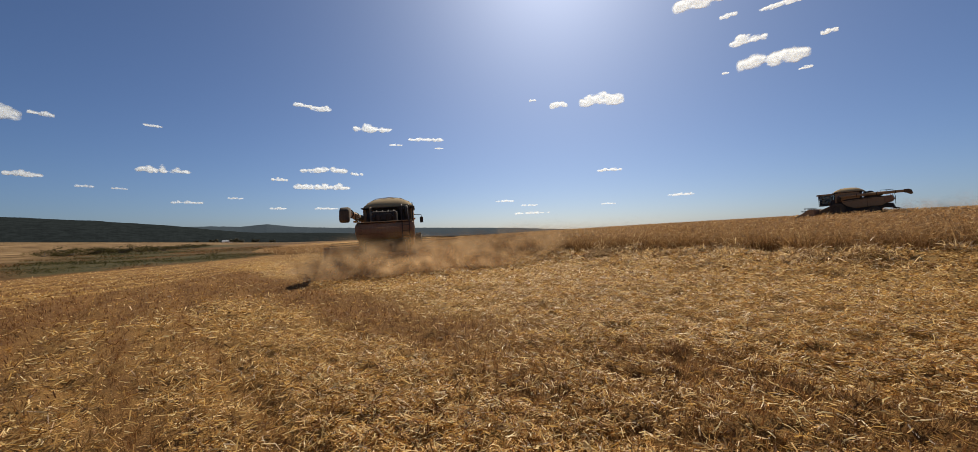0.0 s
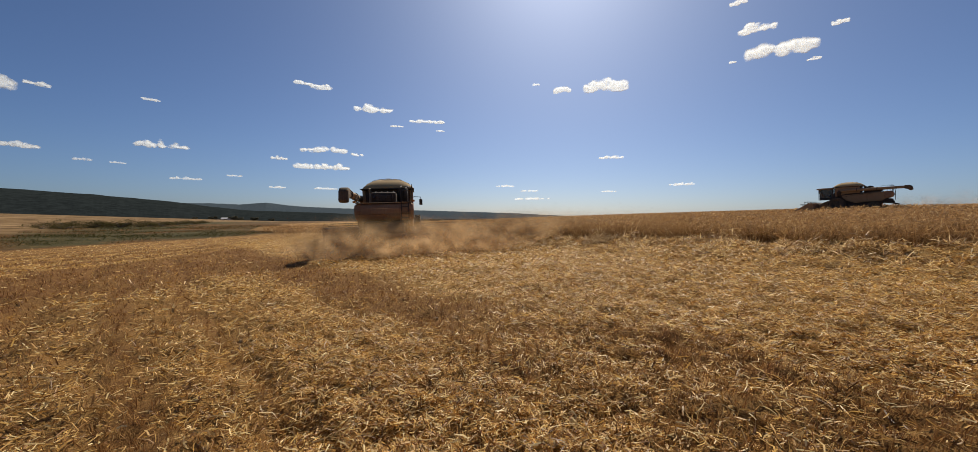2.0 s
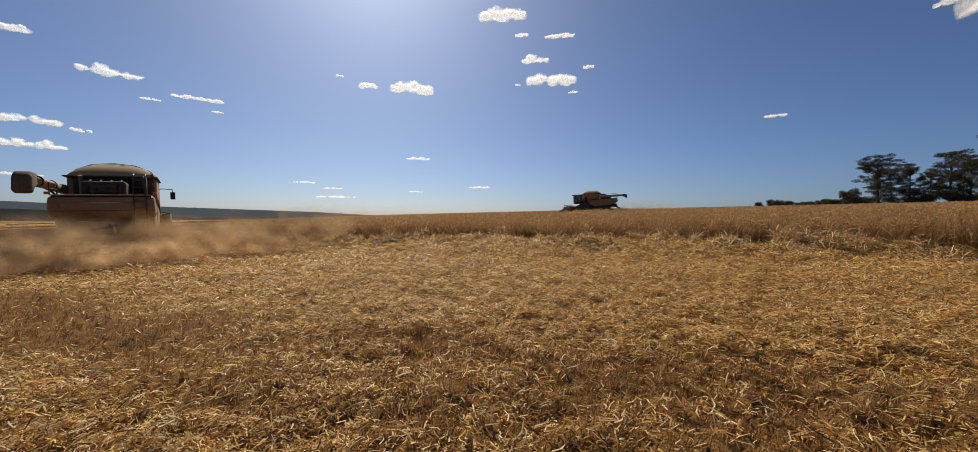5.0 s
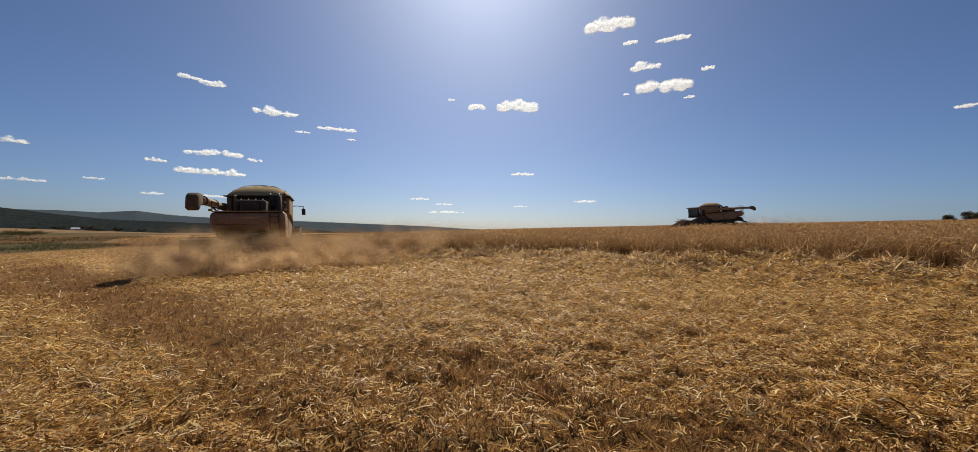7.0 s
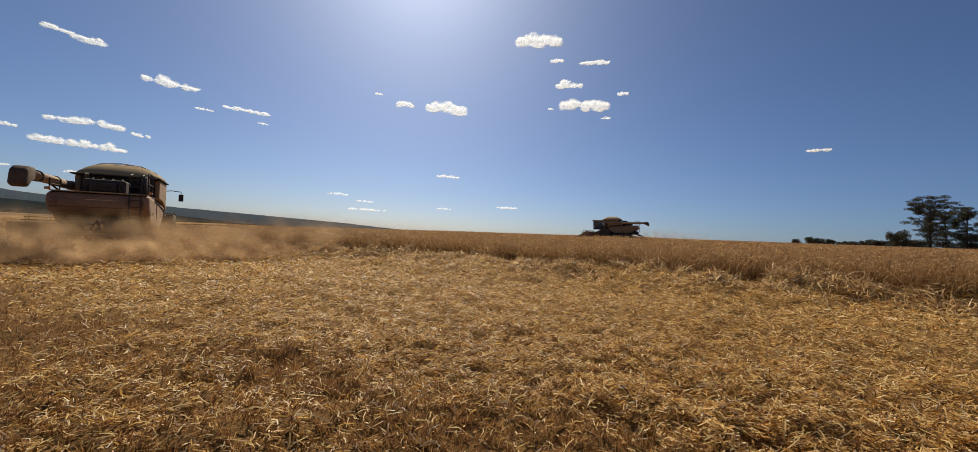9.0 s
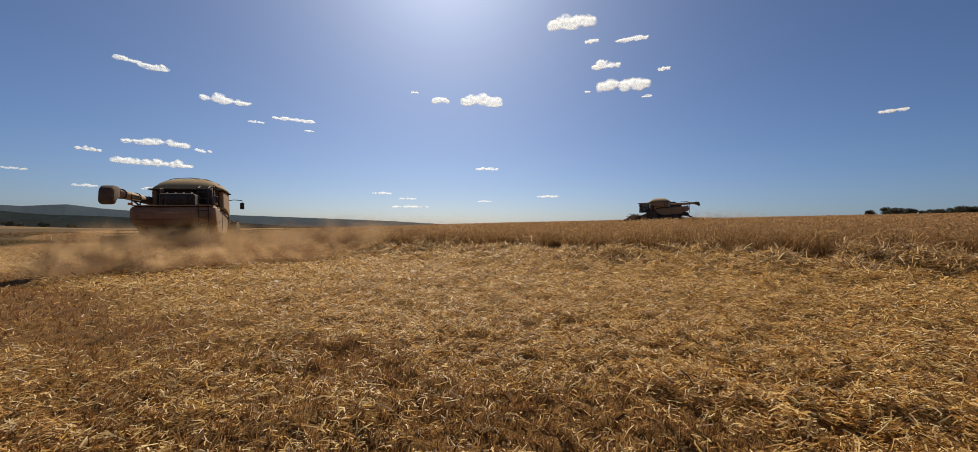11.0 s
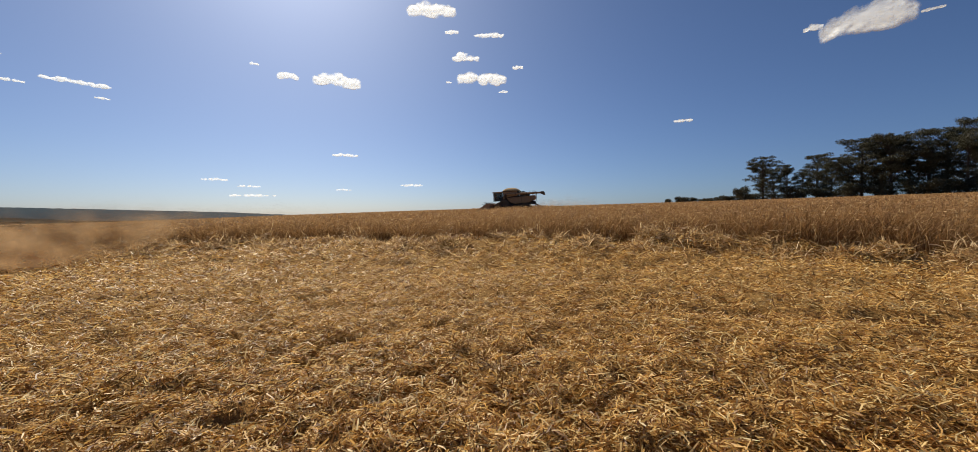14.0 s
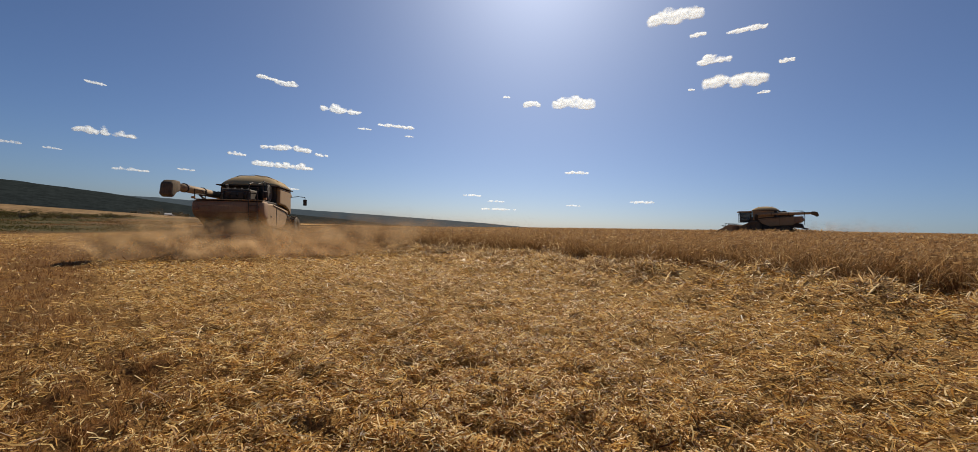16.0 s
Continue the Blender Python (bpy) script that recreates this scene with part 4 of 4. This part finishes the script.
    reel = part("reel", bm, M_DARK, header)
    for k in range(6):
        a = 2 * math.pi * k / 6 + 0.3
        bm = bmesh.new()
        y, z = 4.65 + 0.52 * math.cos(a), 0.95 + 0.52 * math.sin(a)
        tube(bm, [(-4.45, y, z), (4.45, y, z)], 0.025, 6)
        for j in range(60):
            x = -4.4 + 8.8 * j / 59
            tube(bm, [(x, y, z), (x, y - 0.02, z - 0.22)], 0.006, 3)
        for x in (-4.3, -2.1, 0, 2.1, 4.3):
            tube(bm, [(x, 4.65, 0.95), (x, y, z)], 0.018, 5)
        ob = part("reel_bat", bm, M_DARK, header)
    bm = bmesh.new()
    tube(bm, [(-4.4, 4.2, 0.52), (4.4, 4.2, 0.52)], 0.20, 14)
    part("feed_auger", bm, M_STEEL, header)
    # wheels
    wheel(h, -1.48, 1.55, 0.94, 0.74, "big dusty drive tyre")
    wheel(h, 1.48, 1.55, 0.94, 0.74, "big dusty drive tyre")
    wheel(h, -1.28, -2.25, 0.60, 0.46, "smaller dusty steering tyre")
    wheel(h, 1.28, -2.25, 0.60, 0.46, "smaller dusty steering tyre")
    for s in (-1, 1):
        bm = bmesh.new()
        box(bm, s * 1.45 - 0.08, s * 1.45 + 0.08, -3.95, -3.88, 2.52, 2.62, 0.02)
        part("flasher", bm, M_AMBER, h, "amber flasher")
    return tagged(h, "dusty ochre combine harvester with a tan tank cover, cutting ripe grain", "combine harvester", "combine harvesters")


def stand(x, y, heading, lift=0.0):
    """On the slope of the field, heading in degrees to the left of straight ahead."""
    return Matrix.Translation((x, y, float(land(x, y)) + lift)) @ pose(0, 0, 0, 0, LEAN, 0) @ pose(0, 0, 0, 0, 0, heading)


NEAR, FAR = (-5.5, 23.6), (53.3, 54.7)
near = build_harvester()
near.matrix_basis = stand(*NEAR, 9, -0.03)
far_one = copy_thing(near, stand(*FAR, 40, -0.03))


# ---- dust ----
def dust_material():
    """Thin hanging dust: soft billows that let most of the light through."""
    n = Nodes("hanging_dust")
    billow = n.noise(0.9, 5, 0.62)
    col = n.ramp(billow, [(0.3, (0.44, 0.285, 0.15)), (0.7, (0.60, 0.42, 0.24))])
    n.thin(col, 0.55)
    mat = n.done(col, 1.0, spec=0.0)
    surface = n.out.inputs["Surface"].links[0].from_socket
    gate = n.t.nodes.new("ShaderNodeMath")
    gate.operation = "MULTIPLY"
    n.link(n.ramp(billow, [(0.34, (0.06,) * 3), (0.66, (0.36,) * 3)]), gate.inputs[0])
    n.link(n.attr("thick"), gate.inputs[1])
    clear, blend = n.t.nodes.new("ShaderNodeBsdfTransparent"), n.t.nodes.new("ShaderNodeMixShader")
    n.link(gate.outputs[0], blend.inputs[0])
    n.link(clear.outputs[0], blend.inputs[1])
    n.link(surface, blend.inputs[2])
    n.link(blend.outputs[0], n.out.inputs["Surface"])
    return mat


M_DUST = dust_material()


def build_dust(x0, y0, heading, layers, reach, amount, tall, seed):
    """Billowing veils of dust that trail behind and beside a machine, thick near the ground."""
    h = radians(heading)
    fx, fy, sx, sy = -math.sin(h), math.cos(h), math.cos(h), math.sin(h)
    V, F, T = [], [], []
    for k, along in enumerate(layers):
        a = np.linspace(reach[0], reach[-1], 190)
        z = np.linspace(0, 1, 34)
        A, Zs = np.meshgrid(a, z, indexing="ij")
        top = tall * (0.55 + 1.1 * fbm(A, A * 0 + k * 9, 2.0, seed + k, 4))
        up = Zs * 1.6 * top
        L = along + 0.09 * np.maximum(A, 0) + 2.4 * (fbm(A, up + 7 * k, 1.5, seed + 40 + k, 3) - 0.5) + 0.25 * Zs
        X, Y = x0 + fx * L + sx * A, y0 + fy * L + sy * A
        dens = np.interp(A, reach, amount) * smooth(1.0, 0.12, Zs) * smooth(0.0, 0.05, Zs + 0.02)
        o = sum(len(v) for v in V)
        m, q = A.shape
        i, j = np.meshgrid(np.arange(m - 1), np.arange(q - 1), indexing="ij")
        V.append(np.stack((X, Y, land(X, Y) + 0.05 + up), -1).reshape(-1, 3))
        F.append(o + np.stack((i * q + j, (i + 1) * q + j, (i + 1) * q + j + 1, i * q + j + 1), -1).reshape(-1, 4))
        T.append(dens.ravel())
    ob = np_mesh("dust", np.concatenate(V), np.concatenate(F), M_DUST, (("thick", np.concatenate(T)),))
    ob.data.polygons.foreach_set("use_smooth", np.ones(len(ob.data.polygons), dtype=bool))
    tagged(ob, "brown dust hanging low behind a working harvester", "dust", kind="stuff")


def build_chaff():
    """Bits of chaff thrown out behind the chopper."""
    rng = np.random.default_rng(17)
    k = 5000
    q = rng.normal(size=(k, 3)) * (0.9, 2.2, 0.35)
    h = radians(16)
    X = NEAR[0] - math.sin(h) * (-5.2 + q[:, 0]) + math.cos(h) * (1.2 + q[:, 1])
    Y = NEAR[1] + math.cos(h) * (-5.2 + q[:, 0]) + math.sin(h) * (1.2 + q[:, 1])
    P = np.stack((X, Y, land(X, Y) + np.abs(0.3 + q[:, 2])), 1)
    V = P[:, None, :] + rng.normal(size=(k, 3, 3)) * rng.uniform(0.003, 0.008, (k, 1, 1))
    ob = np_mesh("chaff", V.reshape(-1, 3), np.arange(3 * k).reshape(k, 3), M_STRAW)
    tagged(ob, "bits of pale chaff flying behind the straw chopper", "chaff", kind="stuff")


build_dust(*NEAR, 12, (-8.0, -7.5, -7.0, -6.4, -3.6, -2.6, -1.7), [-5.4, -3.6, -1.8, 0.2, 2.2, 4.5, 7.5, 11, 15], [0, 0.7, 2.6, 3.2, 2.8, 1.9, 1.0, 0.3, 0], 0.92, 500)
build_dust(*FAR, -50, (-0.8, 0.0, 0.8), [3.5, 5, 7, 11, 17], [0, 0.5, 0.8, 0.5, 0], 1.5, 560)
build_chaff()


# ---- trees, bushes and sheds ----
def bark_material():
    n = Nodes("gum_bark")
    col = n.ramp(n.noise(3, 5, 0.6, stretch=(1, 1, 0.3)), [(0.35, (0.035, 0.03, 0.024)), (0.65, (0.12, 0.10, 0.08))])
    return n.done(col, 0.9)


M_BARK = bark_material()


def leaf_cloud(name, centres, sizes, count, leaf, material, parent, seed, flat=0.55):
    """A crown: clumps of many small leaves, with gaps between the clumps."""
    rng = np.random.default_rng(seed)
    w = np.asarray(sizes) ** 2
    k = rng.choice(len(centres), count, p=w / w.sum())
    d = rng.normal(size=(count, 3))
    d = d / np.linalg.norm(d, axis=1, keepdims=True) * rng.random((count, 1)) ** 0.45
    p = np.asarray(centres)[k] + d * np.asarray(sizes)[k][:, None] * (1, 1, flat)
    a, b = rng.normal(size=(count, 3)), rng.normal(size=(count, 3)) * (1, 1, 0.6)
    s = leaf * rng.uniform(0.6, 1.4, (count, 1))
    a, b = a / np.linalg.norm(a, axis=1, keepdims=True) * s, b / np.linalg.norm(b, axis=1, keepdims=True) * s * 0.6
    V = np.stack((p - a, p - b, p + a), 1).reshape(-1, 3)
    ob = np_mesh(name, V, np.arange(3 * count).reshape(count, 3), material)
    ob.parent = parent
    return ob


def build_gum(height, seed):
    """A tall gum tree: forked pale trunk, limbs and an open crown in tiers of clumps."""
    rng = np.random.default_rng(seed)
    t = new("gum_tree")
    bm = bmesh.new()
    lean = rng.normal(0, 0.05, 2)
    stem = [Vector((lean[0] * z * height, lean[1] * z * height, z * height)) for z in (-0.02, 0.12, 0.28, 0.45, 0.62, 0.8)]
    tube(bm, stem, height * 0.026, 8, height * 0.008)
    centres, sizes = [], []
    for k in range(42):
        z = 0.07 + 0.87 * rng.random() ** 0.85
        a = rng.uniform(0, 2 * math.pi)
        reach = height * rng.uniform(0.08, 0.27) * (1.15 - 0.45 * abs(z - 0.6) * 2)
        base = Vector((lean[0] * z * height, lean[1] * z * height, max(0.06, z - 0.16) * height))
        end = Vector((base.x + math.cos(a) * reach, base.y + math.sin(a) * reach, z * height))
        tube(bm, [base, base.lerp(end, 0.5) + Vector((0, 0, -0.02 * height)), end], height * 0.008, 5, height * 0.003)
        for j in range(3):
            c = end + Vector(rng.normal(0, 0.055, 3) * height)
            centres.append(tuple(c))
            sizes.append(height * rng.uniform(0.05, 0.105))
    for j in range(5):
        centres.append((lean[0] * height + rng.normal(0, 0.06) * height, rng.normal(0, 0.06) * height, height * rng.uniform(0.86, 0.97)))
        sizes.append(height * rng.uniform(0.05, 0.085))
    part("trunk", bm, M_BARK, t, "pale forked trunk with limbs")
    leaf_cloud("crown", centres, sizes, 24000, height * 0.0125, M_GUM, t, seed, 0.38)
    return tagged(t, "tall dark gum tree with an open tiered crown", "tree", "gum trees at the field's end")


def on_land(az, dist, turn=0.0, sink=0.0):
    x, y = dist * math.sin(radians(az)), dist * math.cos(radians(az))
    return Matrix.Translation((x, y, float(land(x, y)) - sink)) @ pose(0, 0, 0, 0, 0, turn)


gums = [build_gum(26.0, 301), build_gum(24.0, 302), build_gum(29.0, 303), build_gum(20.0, 304)]
grove = random.Random(5)
spots = [(72.6, 228, 1), (73.6, 240, 3), (74.8, 236, 1), (76.2, 232, 3), (77.4, 244, 0), (78.6, 230, 1), (79.8, 240, 0), (81.0, 234, 2), (82.2, 246, 0), (83.2, 232, 2),
         (84.4, 242, 2), (85.6, 236, 0), (86.8, 246, 2), (88.0, 234, 1), (89.4, 242, 2), (91, 238, 0), (93, 244, 2), (95.5, 240, 0), (98, 242, 1)]
used = set()
for az, dist, kind in spots:
    az = az + 1.0
    tall = float(np.interp(az, (73, 77, 84, 90, 97), (0.86, 0.78, 0.98, 1.12, 1.25)))
    m = on_land(az, dist, grove.uniform(0, 360), 0.2) @ Matrix.Diagonal((tall, tall, tall, 1))
    if kind not in used:
        used.add(kind)
        gums[kind].matrix_basis = m
    else:
        copy_thing(gums[kind], m)


def build_bush(size, seed, material, label, group, name="bush", leaves=700):
    rng = np.random.default_rng(seed)
    t = new(name)
    bm = bmesh.new()
    for k in range(5):
        a = rng.uniform(0, 6.28)
        tube(bm, [(0, 0, -0.1), (0.25 * size * math.cos(a), 0.25 * size * math.sin(a), 0.3 * size), (0.5 * size * math.cos(a), 0.5 * size * math.sin(a), 0.55 * size)], 0.03 * size, 5, 0.012 * size)
    part("stem", bm, M_BARK, t)
    c = [(rng.normal(0, 0.5) * size, rng.normal(0, 0.5) * size, size * rng.uniform(0.22, 0.75)) for _ in range(11)]
    leaf_cloud("foliage", c, [size * rng.uniform(0.22, 0.4) for _ in c], leaves, size * 0.06, material, t, seed, 0.75)
    return tagged(t, label, "bush", group)


round_tree = build_bush(6.0, 401, M_GUM, "round dark low tree beside the gum grove", "low trees on the skyline", "low_tree", 4000)
round_tree.matrix_basis = on_land(71.6, 226, 0, 0.1) @ Matrix.Diagonal((0.8, 0.8, 1.3, 1))
for az, dist, turn, s in ((63.3, 260, 40, 0.36), (64.6, 262, 90, 0.5), (65.4, 258, 10, 0.42), (66.2, 262, 200, 0.4), (67.6, 250, 130, 0.30), (68.6, 246, 300, 0.34), (69.5, 240, 70, 0.42), (70.3, 238, 250, 0.36), (72.4, 236, 20, 0.45), (76.4, 224, 150, 0.7), (78.8, 226, 10, 0.65), (81, 224, 220, 0.75), (83.4, 226, 310, 0.7), (85.8, 226, 80, 0.8), (88.2, 228, 170, 0.7), (90.6, 230, 260, 0.8), (67.0, 258, 80, 0.26), (68.1, 250, 10, 0.3), (69.0, 244, 190, 0.3), (70.0, 240, 40, 0.34), (71.0, 236, 140, 0.36),
                           (-31.6, 640, 30, 0.8), (-30.9, 650, 110, 0.6), (-33.6, 660, 70, 0.7), (-29.6, 640, 200, 0.7), (-35.4, 650, 10, 0.5), (-27.5, 600, 50, 0.5)):
    copy_thing(round_tree, on_land(az, dist, turn, 0.1) @ Matrix.Diagonal((s * 1.9, s * 1.9, s * 1.15, 1)))

bushes = [build_bush(1.3, 411, M_BUSH, "low olive green bush in the rough grass", "bushes along the field edge"),
          build_bush(1.0, 412, M_BUSH, "low olive green bush in the rough grass", "bushes along the field edge")]
rough = random.Random(11)
for k in range(34):
    f = k / 33
    dist = 128 + 22 * f + 90 * max(0, f - 0.7) + rough.uniform(-7, 7)
    az = -47.5 + 12.5 * f + rough.uniform(-0.5, 0.5)
    s = rough.uniform(0.7, 1.5)
    m = on_land(az, dist, rough.uniform(0, 360), 0.05) @ Matrix.Diagonal((s * 1.5, s * 1.5, s, 1))
    if k < 2:
        bushes[k].matrix_basis = m
    else:
        copy_thing(bushes[k % 2], m)


def build_scrub():
    """Rough dry grass between the stubble and the far fields."""
    rng = np.random.default_rng(23)
    a, r = np.radians(rng.uniform(-75, -14, 64000)), np.exp(rng.uniform(math.log(34), math.log(150), 64000))
    x, y = r * np.sin(a), r * np.cos(a)
    _, s, p = covers(x, y)
    keep = (s > 0.4) & (p < 0.6) & (rng.random(len(x)) < smooth(0.3, 0.6, fbm(x, y, 6, 131)))
    x, y, r = x[keep], y[keep], r[keep]
    n = len(x)
    lush = greenness(x, y) > rng.random(n)
    h = rng.uniform(0.08, 0.30, n) * (0.3 + 1.2 * fbm(x, y, 8, 99))
    base = np.stack((x, y, top_of(x, y) - 0.03), 1)
    tip = base + np.stack((rng.normal(0, 0.15, n), rng.normal(0, 0.15, n), h), 1)
    wide = rng.uniform(0.02, 0.05, n) * np.clip(r / 50, 1, 3)
    dry = straw_material("rough_grass", [(0.0, (0.07, 0.036, 0.012)), (0.5, (0.17, 0.088, 0.030)), (1.0, (0.30, 0.175, 0.065))], 0.3, 0.9, 0.05)
    green = straw_material("green_grass", [(0.0, (0.035, 0.036, 0.012)), (0.6, (0.075, 0.070, 0.024)), (1.0, (0.16, 0.12, 0.045))], 0.3, 0.9, 0.05)
    ob = ribbons("rough_grass", base[~lush], tip[~lush], wide[~lush], dry)
    tagged(ob, "rough dry russet brown grass along the field edge", "grass", kind="stuff")
    ob = ribbons("green_grass", base[lush], tip[lush], wide[lush], green)
    tagged(ob, "rough olive green grass beside the stubble field", "grass", kind="stuff")


build_scrub()


def build_shed(w, d, hgt, az, dist, turn):
    s = new("farm_shed")
    wall_m = Nodes("shed_wall")
    wall = wall_m.done(wall_m.ramp(wall_m.noise(0.8, 4), [(0.3, (0.45, 0.44, 0.42)), (0.7, (0.62, 0.61, 0.58))]), 0.8)
    roof_m = Nodes("shed_roof")
    roof = roof_m.done(roof_m.ramp(roof_m.noise(0.5, 4), [(0.3, (0.42, 0.42, 0.42)), (0.7, (0.6, 0.6, 0.6))]), 0.5)
    bm = bmesh.new()
    box(bm, -w / 2, w / 2, -d / 2, d / 2, -1, hgt)
    part("wall", bm, wall, s)
    bm = bmesh.new()
    prism(bm, [(-d / 2 - 0.5, hgt - 0.1), (0, hgt + d * 0.22), (d / 2 + 0.5, hgt - 0.1), (d / 2 + 0.5, hgt + 0.15), (0, hgt + d * 0.22 + 0.3), (-d / 2 - 0.5, hgt + 0.15)], -w / 2 - 0.4, w / 2 + 0.4)
    part("roof", bm, roof, s)
    bm = bmesh.new()
    box(bm, -2.2, 2.2, -d / 2 - 0.06, -d / 2, -0.2, hgt * 0.8)
    part("door", bm, M_DARK, s)
    s.matrix_basis = on_land(az, dist, turn, 0.0)
    return tagged(s, "far white farm shed with a pale metal roof", "shed", "far farm sheds")


build_shed(12, 8, 2.6, -32.4, 700, 20)
